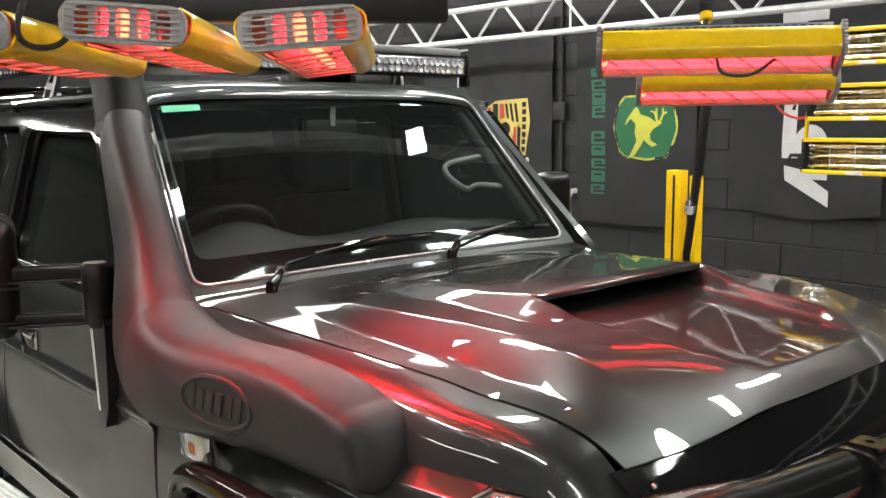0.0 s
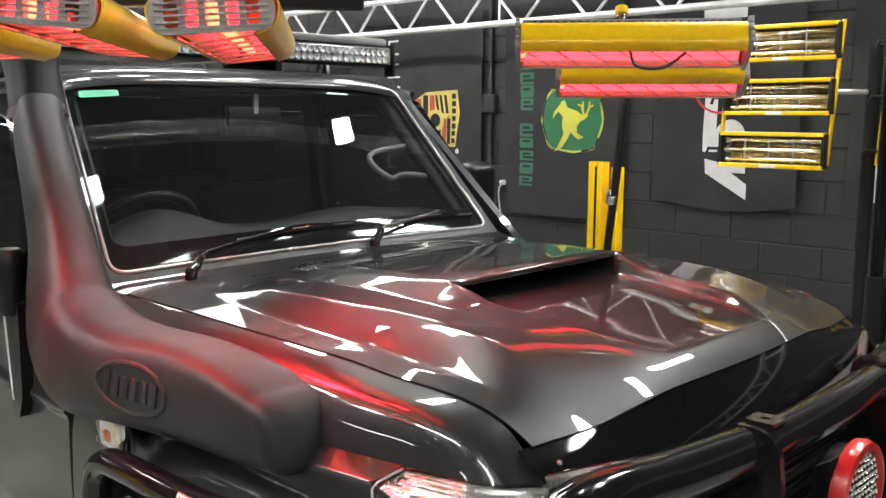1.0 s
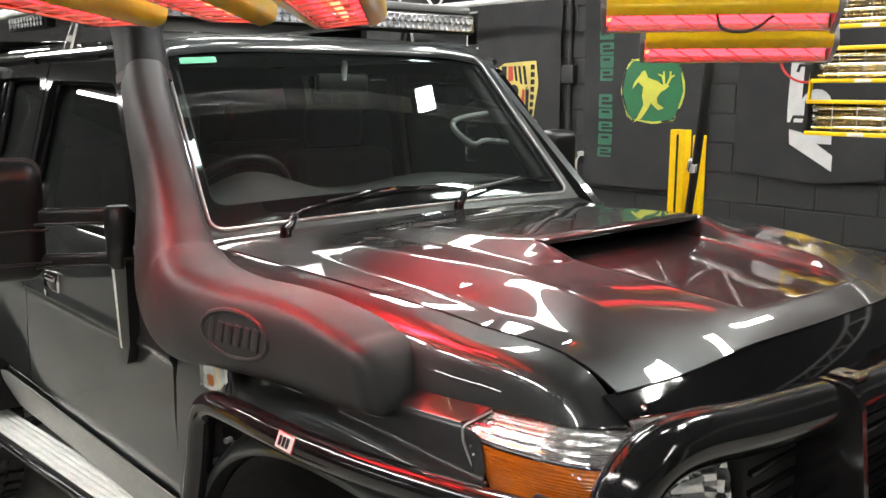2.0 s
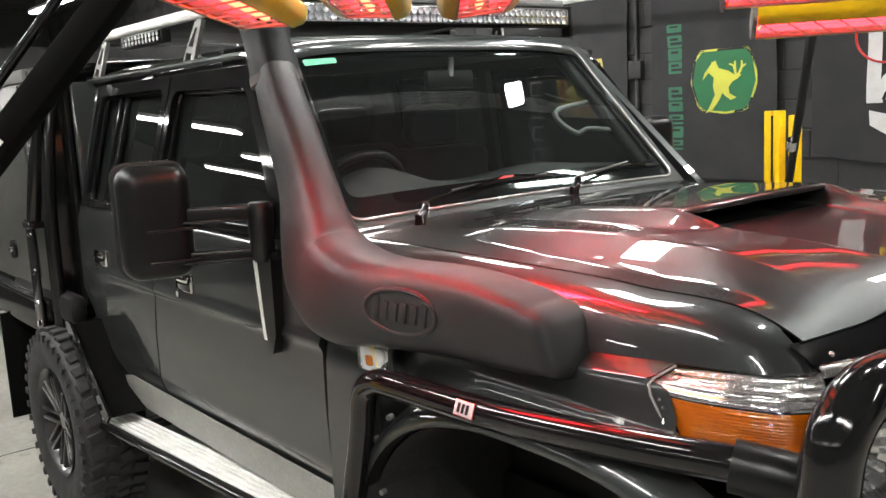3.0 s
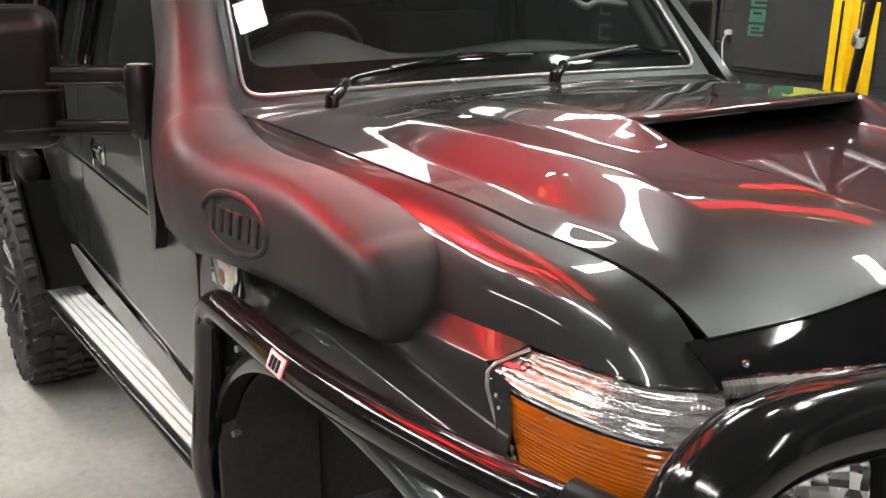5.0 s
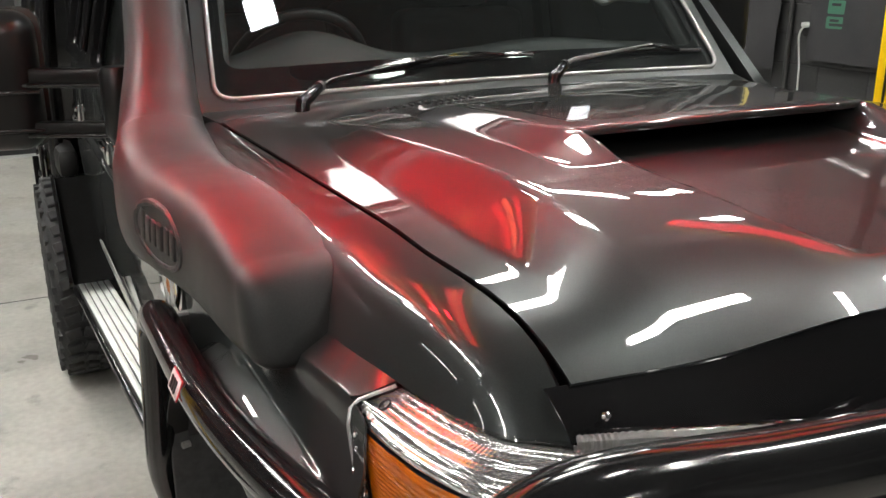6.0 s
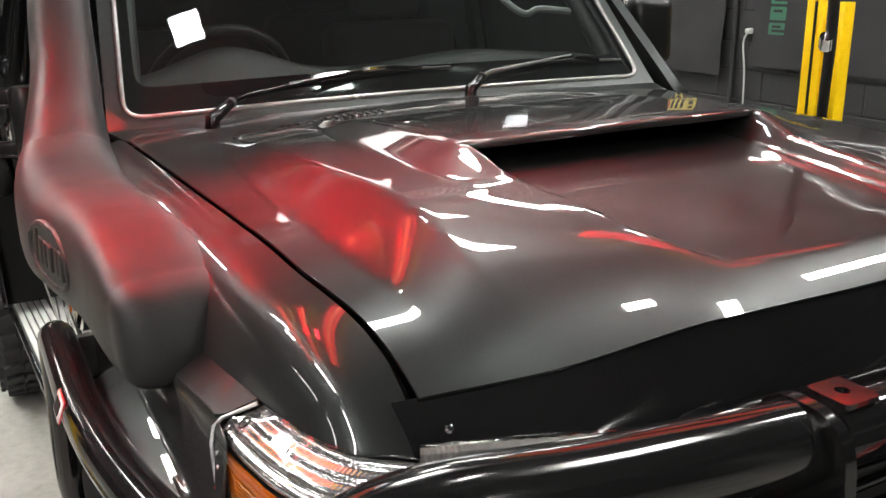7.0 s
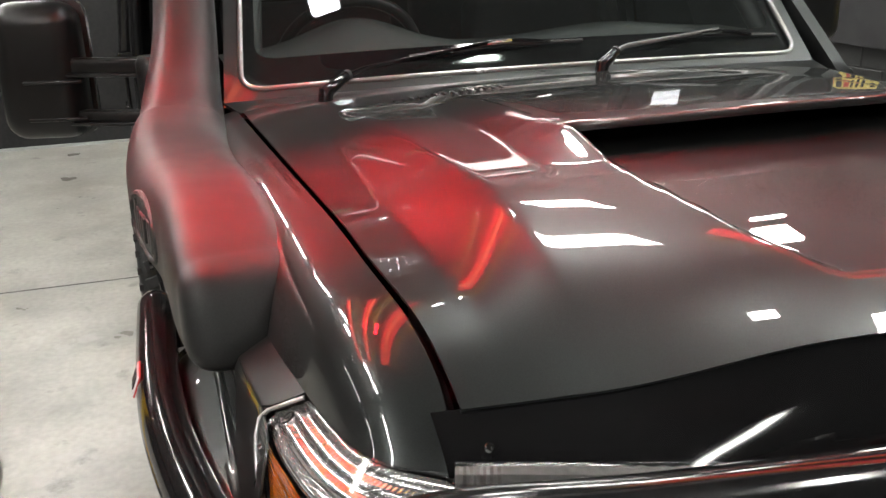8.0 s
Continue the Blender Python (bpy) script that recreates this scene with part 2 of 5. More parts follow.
def tube(points, r, seg=12, bm=None, closed=False, flat=1.0):
    """A round bar along points; r is one radius or one for each point."""
    pts = [Vector(p) for p in points]
    loops, side = [], None
    for i, p in enumerate(pts):
        if closed:
            d = (pts[(i + 1) % len(pts)] - pts[i - 1]).normalized()
        else:
            d = (pts[min(i + 1, len(pts) - 1)] - pts[max(i - 1, 0)]).normalized()
        if side is None:
            side = d.orthogonal().normalized()
        side = (side - d * side.dot(d)).normalized()
        up = d.cross(side)
        rad = r[i] if isinstance(r, (list, tuple)) else r
        loops.append([p + rad * (math.cos(a) * side + flat * math.sin(a) * up) for a in (2 * math.pi * k / seg for k in range(seg))])
    if closed:
        loops.append(loops[0])
        b = rings(loops, caps=False, bm=bm)
        bmesh.ops.remove_doubles(b, verts=b.verts, dist=1e-5)
        return b
    return rings(loops, bm=bm)


def lathe(profile, axis_m, seg=48, bm=None, closed=False):
    """Turns (radius, along) round the z axis of axis_m."""
    loops = [[axis_m @ Vector((r * math.cos(a), r * math.sin(a), h)) for r, h in profile] for a in (2 * math.pi * k / seg for k in range(seg))]
    b = bm or bmesh.new()
    rows = [[b.verts.new(p) for p in loop] for loop in loops]
    n = len(profile)
    for i in range(seg):
        a, c = rows[i], rows[(i + 1) % seg]
        for j in range(n if closed else n - 1):
            b.faces.new((a[j], c[j], c[(j + 1) % n], a[(j + 1) % n]))
    return b


def holed(outer, holes, lift, bm=None):
    """A sheet inside an outline with holes cut through; lift turns (a, b) into a place."""
    bm = bm or bmesh.new()
    edges = []
    for loop in (outer, *holes):
        vs = [bm.verts.new(lift(*p)) for p in loop]
        edges += [bm.edges.new((vs[i], vs[(i + 1) % len(vs)])) for i in range(len(vs))]
    bmesh.ops.triangle_fill(bm, edges=edges, use_beauty=True)
    return bm


def rounded(loop, r, n=5):
    """An outline (a, b) with its corners rounded."""
    out = []
    for i, p in enumerate(loop):
        p, a, b = Vector(p), Vector(loop[i - 1]), Vector(loop[(i + 1) % len(loop)])
        ra = min(r, (a - p).length * 0.45, (b - p).length * 0.45)
        s, e = p + (a - p).normalized() * ra, p + (b - p).normalized() * ra
        for k in range(n + 1):
            t = k / n
            out.append(tuple((1 - t) ** 2 * s + 2 * t * (1 - t) * p + t * t * e))
    return out


def slab(loop, lift, depth, bm=None):
    """An outline turned into a plate: lift(a, b, d) at d = 0 and d = depth."""
    return rings([[Vector(lift(*p, d)) for p in loop] for d in (0, depth)], bm=bm)


def along_line(a, b):
    """A pose midway from a to b, with x along the line."""
    a, b = Vector(a), Vector(b)
    return Matrix.Translation((a + b) / 2) @ (b - a).to_track_quat("X", "Z").to_matrix().to_4x4()


# ---- room ----
WALL_Y, ROOF_Z = 3.8, 3.9


def structure(name, bm, material, label, category):
    return tagged(part(name, bm, material, None), label, category, kind="structure")


structure("floor", grid(lambda u, v: (-18 + 28 * u, -10 + 13.8 * v, 0), 28, 14), CONCRETE, "stained grey polished concrete workshop floor", "floor")
for name, m in (("floor_joint", Matrix.Translation((-2.97, -1.9, 0.001)) @ Matrix.Rotation(radians(90), 4, "Z")), ("floor_joint", Matrix.Translation((-3.4, -3.0, 0.001)) @ Matrix.Rotation(radians(4), 4, "Z"))):
    structure(name, box(0, 0, 0, 14, 0.008, 0.002, 0, m), LINER, "narrow dark saw cut in the concrete floor", "floor joint")
structure("ceiling", box(-4, -3.1, ROOF_Z + 0.05, 28, 14, 0.1), CEILING, "plain black workshop ceiling", "ceiling")
wall_north = structure("wall_north", box(-4, WALL_Y + 0.106, 1.95, 28, 0.2, 3.9), MORTAR, "black painted concrete block wall", "wall")
structure("wall_south", box(-4, -10.1, 1.95, 28, 0.2, 3.9), BLOCK, "black painted workshop wall", "wall")
structure("wall_west", box(-18.1, -3.1, 1.95, 0.2, 14, 3.9), BLOCK, "black painted workshop wall", "wall")
structure("partition", box(-6.95, -3.6, 1.2, 0.08, 12.6, 2.4), CEILING, "tall black curtain across the workshop", "curtain")
structure("curtain_hem", box(-6.9, -3.6, 0.012, 0.03, 12.6, 0.024), GREY_TRIM, "pale strip along the foot of the curtain", "strip")
# Unseen wall ahead of the truck, kept pale to raise the ambient light.
structure("bounce_wall", box(10.1, -3.1, 1.95, 0.2, 14, 3.9), BOUNCE_GREY, "plain unseen wall, grey to bounce light", "wall")


# ---- pickup truck: the sheet metal ----
truck = thing("pickup_truck", "dark graphite dual-cab pickup truck with black bull bar", "pickup truck")

GAP = [(0.07, -0.72, 1.374), (0.41, -0.702, 1.366), (0.89, -0.672, 1.350), (1.09, -0.664, 1.331), (1.19, -0.658, 1.309), (1.25, -0.655, 1.290), (1.29, -0.653, 1.268), (1.322, -0.650, 1.244)]
EDGE_Z = [(x, z) for x, y, z in GAP]
EDGE_Y = [(x, -y) for x, y, z in GAP]
POD = [(0.07, 0.004), (0.2, 0.009), (0.4, 0.019), (0.6, 0.026), (0.77, 0.030), (0.81, 0.029), (0.90, 0.002), (0.94, 0.0)]
DECK = [(0.07, 1.384), (0.2, 1.391), (0.4, 1.401), (0.6, 1.406), (0.8, 1.407), (0.95, 1.401), (1.1, 1.384)]


def soft_table(table, x):
    return sum(lerp_table(table, x + 0.016 * d) * (7 - abs(d)) for d in range(-6, 7)) / 49


def ramp(a, b, x):
    """A straight slope from 0 to 1 with small rounded ends."""
    t = (x - a) / (b - a)
    r = 0.09
    g = lambda s: 0.0 if s < -r else (s + r) ** 2 / (4 * r) if s < r else s
    return min(1.0, max(0.0, g(t) - g(t - 1)))


def nose(y):
    """The top edge of the deflector over the bonnet's front: x and z."""
    a = abs(y) / 0.675
    return 1.276 + 0.056 * (1 - a * a), 1.288 + 0.010 * (1 - a * a) + 0.020 * smooth(0.22, 0.60, 1 - a)


ROLL = 0.96


def bonnet_z(x, y, cut=True):
    """The bonnet's height; its front rolls over to the deflector in one curve."""
    if x <= ROLL:
        return bonnet_back(x, y, cut)
    nx, nz = nose(y)
    z0 = bonnet_back(ROLL, y, False)
    slope = (z0 - bonnet_back(ROLL - 0.04, y, False)) / 0.04
    span = nx - ROLL
    t = (x - ROLL) / span
    z1, end = nz + 0.001, -0.62
    if t < 1:
        h = t * t * (3 - 2 * t)
        z = z0 + (z1 - z0) * h + span * (slope * t * (1 - t) ** 2 - end * t * t * (1 - t))
    else:
        z = z1 + end * (x - nx)
    return cut_ramp(x, y, z) if cut else z


def bonnet_back(x, y, cut=True):
    w = lerp_table(EDGE_Y, x)
    a = abs(y)
    ze = soft_table(EDGE_Z, x)
    zd = soft_table(DECK, x)
    low = ze + 0.030 * (1 - (a / w) ** 2)
    ridge = lerp_table([(0.2, 0.54), (0.4, 0.532), (0.93, 0.50), (1.35, 0.47)], x)
    foot = ridge + lerp_table([(0.25, 0.05), (0.6, 0.085), (1.2, 0.11)], x)
    start = 0.16 + 0.55 * max(0.0, a - 0.44)
    k = (1 - ramp(ridge, foot, a)) * ramp(start, start + 0.20, x)
    pod = lerp_table([(0.2, 0.318), (0.45, 0.332), (0.95, 0.330)], x)
    begin = 0.13 + 0.5 * max(0.0, a - 0.26)
    kp = (1 - ramp(pod, pod + 0.070, a)) * ramp(begin, begin + 0.17, x)
    z = low + k * max(0.0, zd + 0.006 * (1 - a / w) - low) + kp * lerp_table(POD, x)
    if not cut:
        return z
    return cut_ramp(x, y, z)


def cut_ramp(x, y, z):
    a = abs(y)
    side = lerp_table([(0.7, 0.318), (1.15, 0.270), (1.29, 0.205)], x)
    inside = 1 - ramp(side - 0.022, side + 0.004, a)
    flat = lerp_table([(0.44, 1.432), (0.49, 1.396), (0.80, 1.388), (1.10, 1.363), (1.20, 1.3555), (1.28, 1.349), (1.4, 1.335)], x)
    return z - inside * max(0.0, z - flat)


def bonnet_point(u, v):
    y = (2 * v - 1) * (0.7155 - 0.066 * u)
    x = 0.085 + (nose(y)[0] + 0.005 - 0.085) * u
    y = (2 * v - 1) * (lerp_table(EDGE_Y, x) - 0.0055)
    return (x, y, bonnet_z(x, y))


bonnet = solid(part("bonnet", grid(bonnet_point, 150, 170), PAINT, truck, "glossy graphite bonnet with a raised centre", angle=60), 0.004)


def scoop_point(u, v):
    x = 0.43 + 0.372 * u
    s = 2 * v - 1
    y = s * (0.322 + 0.012 * u)
    return (x - 0.012 * s ** 4 * u, y, bonnet_z(x, y, False) + 0.0025 - 0.003 * smooth(0.94, 1.0, abs(s)))


scoop = solid(part("scoop", grid(scoop_point, 40, 60), PAINT, bonnet, angle=50), 0.014)
lip_pts = [Vector(scoop_point(1.0, 0.01 + 0.98 * k / 40)) - Vector((0.002, 0, 0.007)) for k in range(41)]
part("scoop_lip", tube(lip_pts, 0.0085, 10), PAINT, scoop)
# Black box ends the opening; its colour stands for the darkness inside.
part("scoop_dark", box(0.58, 0.0, 1.395, 0.02, 0.64, 0.07), BLACK_TRIM, bonnet)


def mirror_y(bm):
    own = bm.copy()
    own.transform(Matrix.Diagonal((1, -1, 1, 1)))
    return own


BASE = [(0.07, -0.815, 1.21), (0.41, -0.80, 1.222), (0.89, -0.785, 1.232), (1.09, -0.769, 1.241), (1.19, -0.756, 1.243), (1.25, -0.742, 1.244), (1.292, -0.716, 1.244), (1.320, -0.662, 1.243)]
gap_line, base_line = spline(GAP, 60), spline(BASE, 60)
for q in gap_line:
    if q.x > 0.30:
        q.z = bonnet_z(q.x, q.y + 0.004, False) - 0.016 * smooth(1.235, 1.30, q.x)


def fender_top(u, v):
    i = min(59, round(u * 59))
    g, b = gap_line[i] - Vector((0, 0.0045, 0)), base_line[i]
    out = (b - g)
    out.z = 0
    corner = g + out * 0.74 + Vector((0, 0, -0.014))
    s1, s2 = g.lerp(corner, 0.86), b.lerp(corner, 0.84)
    t = v
    return (1 - t) ** 3 * g + 3 * t * (1 - t) ** 2 * s1 + 3 * t * t * (1 - t) * s2 + t ** 3 * b


def arch_z(x, r=0.655):
    dx = abs(x - 0.872)
    return 0.47 + math.sqrt(r * r - dx * dx) if dx < r else 0.47


def fender_low(u, v):
    zg = lerp_table([(0.0, 1.24), (0.3, 1.212), (0.5, 1.12), (1.0, 1.06)], v)
    x = 0.07 + (1.083 + max(0.0, 1.212 - zg) * 0.83 + max(0.0, zg - 1.212) * 1.05 - 0.07) * u
    b = lerp_table([(p[0], p[1]) for p in BASE], x)
    zb = max(0.62, arch_z(x))
    zt = lerp_table([(p[0], p[2]) for p in BASE], x)
    yo = lerp_table([(0.07, -0.842), (0.95, -0.824), (1.08, -0.814), (1.2, -0.806)], x)
    rows = [(b, zt), (yo + 0.012, zt - 0.016), (yo + 0.003, zt - 0.021), (yo - 0.002, zt - 0.032), (-0.842, 1.12), (-0.852, min(1.118, max(zb + 0.02, 1.05))), (-0.857, min(1.115, max(zb + 0.01, 0.9))), (-0.857, min(1.112, zb))]
    k = v * (len(rows) - 1)
    i = min(int(k), len(rows) - 2)
    t = k - i
    return (x, rows[i][0] + (rows[i + 1][0] - rows[i][0]) * t, rows[i][1] + (rows[i + 1][1] - rows[i][1]) * t)


for side in (1, -1):
    b = grid(fender_top, 59, 20)
    c = grid(fender_low, 40, 30)
    if side < 0:
        b, c = mirror_y(b), mirror_y(c)
    f = solid(part("fender", b, PAINT, truck, angle=60), 0.003)
    solid(part("fender_flank", c, PAINT, f, angle=50), 0.003)

# Dark tubes laid below the panel gaps stand for the shade inside them.
for side in (1, -1):
    part("gap_shade", tube([(q.x, q.y * side, q.z - 0.021) for q in gap_line], 0.008, 8), RUBBER, bonnet)

# Wheel arch flare and liner.


def arch(a, r):
    """The squarish outline of the wheel opening."""
    c, q = math.cos(a), math.sin(a)
    return (0.872 + r * math.copysign(abs(c) ** 0.78, c), 0.47 + (r - 0.03) * math.copysign(abs(q) ** 0.78, q))


def flare(u, v):
    x, z = arch(radians(-4 + 188 * u), 0.622 + 0.062 * v)
    return (x, -0.915 + 0.066 * v ** 2.0 - 0.006 * math.sin(math.pi * v), z)


def flare_lip(u, v):
    x, z = arch(radians(-4 + 188 * u), 0.622 + 0.002 * v)
    return (x, -0.915 + 0.04 * v, z)


def liner(u, v):
    x, z = arch(radians(-2 + 184 * u), 0.618)
    return (x, -0.40 - 0.475 * v, z)


for side in (1, -1):
    b, c, d = grid(flare, 60, 10), grid(liner, 40, 4), grid(flare_lip, 60, 2)
    if side < 0:
        b, c, d = mirror_y(b), mirror_y(c), mirror_y(d)
    fl = solid(part("wheel_arch_flare", b, PAINT, truck, angle=60), 0.006)
    part("flare_lip", d, BLACK_TRIM, fl)
    part("arch_liner", c, LINER, fl)
    for x, z in ((0.35, 0.80), (0.335, 0.93), (0.40, 1.0)):
        part("liner_bolt", tube([(x, -0.88 * side, z), (x + 0.004, -0.895 * side, z)], 0.007, 8), STEEL, fl)
    part("liner_flap", box(0.30, -0.80 * side, 0.80, 0.02, 0.22, 0.5, 0.006), LINER, fl)

# Cab.
def side_y(z):
    return lerp_table([(0.55, 0.795), (0.66, 0.815), (0.745, 0.846), (0.765, 0.852), (0.95, 0.857), (1.20, 0.853), (1.28, 0.8505), (1.31, 0.848), (1.335, 0.8435), (1.350, 0.838), (1.36, 0.832), (1.88, 0.712), (1.95, 0.69)], z)


def skin(sign, proud=0.0):
    return lambda x, z: (x, sign * (side_y(z) + proud), z)


def dense(loop, step=0.05):
    out = []
    for i, p in enumerate(loop):
        q = loop[(i + 1) % len(loop)]
        n = max(1, int(math.dist(p, q) / step))
        out += [(p[0] + (q[0] - p[0]) * k / n, p[1] + (q[1] - p[1]) * k / n) for k in range(n)]
    return out


FRONT_GLASS = [(-0.135, 1.382), (-0.425, 1.782), (-0.965, 1.790), (-1.010, 1.382)]
REAR_GLASS = [(-1.105, 1.382), (-1.050, 1.802), (-1.69, 1.797), (-1.748, 1.382)]


def door(sign, front, back, low, upper, pane, name):
    """A pressed lower panel with a swage line, a flat frame round the pane above it."""
    def panel(u, v):
        z = low(u) + (1.36 - low(u)) * v
        x0, x1 = front(z), back(z)
        swage = 0.011 * (smooth(1.085, 1.105, z) - smooth(1.105, 1.132, z))
        return (x0 + (x1 - x0) * u, sign * (side_y(z) + swage), z)

    d = solid(part(name, grid(panel, 24, 60), PAINT, truck, angle=60), 0.02)
    hole = rounded(pane, 0.05)
    frame_d = part("window_frame", holed(dense(rounded(upper, 0.02, 3)), [dense(hole, 0.08)], skin(sign)), BLACK_GLOSS, d, angle=30)
    solid(frame_d, 0.03, 1.0)
    part("window", holed(dense(rounded(pane, 0.05), 0.08), [], skin(sign, -0.014)), TINT, d)
    seal = [Vector(skin(sign, 0.002)(*p)) for p in hole]
    part("window_seal", tube(seal, 0.011, 10, closed=True), BLACK_GLOSS, d)
    x_hi, x_lo = upper[1][0] - 0.006, upper[0][0] - 0.006
    if name == "rear_door":
        part("pillar_bead", tube([skin(sign, 0.004)(x_lo, 1.37), skin(sign, 0.004)(x_hi, 1.84)], 0.012, 10), BLACK_GLOSS, d)
        part("division_bar", tube([skin(sign, 0.0)(-1.50, 1.385), skin(sign, 0.0)(-1.46, 1.795)], 0.013, 10), BLACK_GLOSS, d)
        part("run_channel", tube([skin(sign, 0.0)(-1.585, 1.385), skin(sign, 0.0)(-1.54, 1.795)], 0.008, 8), BLACK_GLOSS, d)
    return d


FRONT_UP = [(0.0, 1.362), (-0.05, 1.38), (-0.40, 1.845), (-0.99, 1.845), (-1.055, 1.362)]
REAR_UP = [(-1.065, 1.362), (-1.00, 1.845), (-1.74, 1.84), (-1.80, 1.362)]
doors = []
for sign in (-1, 1):
    doors.append(door(sign, lambda z: 0.062, lambda z: -1.055 - 0.06 * smooth(1.36, 0.7, z), lambda u: 0.66, FRONT_UP, FRONT_GLASS, "front_door"))
    doors.append(door(sign, lambda z: -1.065 - 0.06 * smooth(1.36, 0.7, z), lambda z: -1.80 - 0.03 * smooth(1.36, 1.1, z), lambda u: 0.66 + 0.36 * smooth(0.50, 1.05, u), REAR_UP, REAR_GLASS, "rear_door"))


def cab_side(sign):
    outer = [(0.06, 0.60), (0.066, 1.36), (-0.43, 1.89), (-1.90, 1.88), (-1.93, 1.30), (-1.93, 1.0), (-1.75, 0.85), (-1.60, 0.60)]
    hole1 = [(-0.075, 1.385), (-0.405, 1.835), (-0.98, 1.84), (-1.03, 1.375)]
    hole2 = [(-1.095, 1.375), (-1.035, 1.84), (-1.70, 1.835), (-1.76, 1.375)]
    return holed(dense(outer), [dense(hole1, 0.1), dense(hole2, 0.1)], skin(sign, -0.012))


for sign in (-1, 1):
    solid(part("cab_side", cab_side(sign), PAINT, truck, angle=30), 0.03)


def roof_point(u, v):
    w = 1.55 * (u ** 2.6 if u < 1 else 1.0)
    s = 2 * v - 1
    x = -0.392 - w
    y = s * 0.715
    roll = 1 - min(1.0, w / 0.034)
    z = 1.950 - 0.05 * abs(s) ** 5 - 0.048 * (1 - math.sqrt(1 - roll * roll)) - 0.016 * smooth(0.30, 0.0, w) - 0.03 * smooth(0.92, 1, u)
    return (x, y, z)


roof = solid(part("roof", grid(roof_point, 50, 40), PAINT, truck), 0.02)
for sign in (-1, 1):
    part("gutter", tube([(-0.40, sign * 0.722, 1.872), (-0.5, sign * 0.728, 1.885), (-1.92, sign * 0.728, 1.875)], 0.012, 8), PAINT, roof)
part("cab_back", box(-1.93, 0, 1.25, 0.03, 1.62, 1.25, 0.01), PAINT, truck)
part("cab_floor", box(-0.95, 0, 0.60, 1.95, 1.60, 0.06), BLACK_TRIM, truck)
part("firewall", box(0.03, 0, 0.95, 0.03, 1.56, 0.80), BLACK_TRIM, truck)
part("chassis", box(-1.0, 0, 0.62, 4.7, 0.85, 0.14), BLACK_TRIM, truck)
part("engine_bay", box(0.72, 0, 0.95, 1.1, 0.80, 0.55), BLACK_TRIM, truck)

# Windscreen: glass in a bright moulding, set in a painted frame.
WS0, WS1 = Vector((0.0, 0, 1.40)), Vector((-0.41, 0, 1.885))


def ws(a, b, out=0.0):
    """A place on the windscreen plane: a from -1 to 1 across, b from 0 to 1 up."""
    p = WS0.lerp(WS1, b)
    half = 0.705 + (0.628 - 0.705) * b
    n = Vector((0.764, 0, 0.646))
    return Vector((p.x, a * half, p.z)) + n * (out + 0.014 * (1 - a * a))


WS_LOOP = rounded([(-1, 0), (1, 0), (1, 1), (-1, 1)], 0.075, 6)
ws_frame_outer = [(-1.05, -0.06), (1.05, -0.06), (1.06, 1.09), (-1.06, 1.09)]
frame_ws = part("windscreen_frame", holed(dense(ws_frame_outer, 0.1), [dense(WS_LOOP, 0.1)], lambda a, b: ws(max(-1.12, min(1.12, a)), b, 0.006)), PAINT, truck, angle=30)
solid(frame_ws, 0.025)
windscreen = part("windscreen", holed(dense(WS_LOOP, 0.1), [], lambda a, b: ws(a, b, -0.004)), WINDSCREEN, truck, "clear windscreen with a bright moulding")
windscreen.visible_shadow = False
part("moulding", tube([ws(a, b, 0.006) for a, b in dense(WS_LOOP, 0.08)], 0.0062, 10, closed=True), SATIN, windscreen, "bright silver moulding")
part("black_border", holed(dense(WS_LOOP, 0.1), [dense([(a * 0.955, 0.543 + (b - 0.5) * 0.825) for a, b in WS_LOOP], 0.1)], lambda a, b: ws(a, b, -0.006)), BLACK_GLOSS, windscreen)
part("green_sticker", slab(rounded([(-0.93, 0.905), (-0.745, 0.915), (-0.745, 0.95), (-0.93, 0.945)], 0.01), lambda a, b, d: ws(a, b, 0.001 + d), 0.0015), STICKER, windscreen)
solid(part("cowl", grid(lambda u, v: (0.004 + 0.10 * u, (2 * v - 1) * (0.75 - 0.03 * u), 1.385 - 0.012 * u + 0.012 * (1 - (2 * v - 1) ** 2)), 6, 30), PAINT, truck), 0.01)

# Snorkel: a box along the fender that bends up beside the windscreen post.
HEAD = mat("snorkel_head_plastic", (0.010, 0.010, 0.010), 0.5, grain=(200, 0.15, 8, 0.15), spec=0.2)
CLAMP = mat("brown_clamp", (0.034, 0.022, 0.019), 0.4, grain=(120, 0.12, 8, 0.12), spec=0.3)
SPINE = [((0.858, -0.804, 1.255), 0.066, 0.082), ((0.79, -0.8085, 1.261), 0.078, 0.0855), ((0.60, -0.820, 1.268), 0.093, 0.088), ((0.38, -0.841, 1.262), 0.10, 0.101), ((0.22, -0.847, 1.262), 0.122, 0.103), ((0.10, -0.840, 1.30), 0.135, 0.092), ((0.03, -0.827, 1.39), 0.115, 0.078), ((-0.03, -0.808, 1.50), 0.085, 0.066), ((-0.10, -0.795, 1.62), 0.072, 0.062), ((-0.19, -0.775, 1.735), 0.066, 0.058), ((-0.275, -0.745, 1.825), 0.062, 0.056)]


def oval(c, d, a, b, n=28, e=3.2):
    """A rounded box across the way d: a in the upright plane, b sideways."""
    side = Vector((0, 1, 0))
    up = d.cross(side).normalized()
    side = up.cross(d).normalized()
    out = []
    for k in range(n):
        t = 2 * math.pi * k / n
        ca, sa = math.cos(t), math.sin(t)
        out.append(c + up * a * math.copysign(abs(ca) ** (2 / e), ca) + side * b * math.copysign(abs(sa) ** (2 / e), sa))
    return out


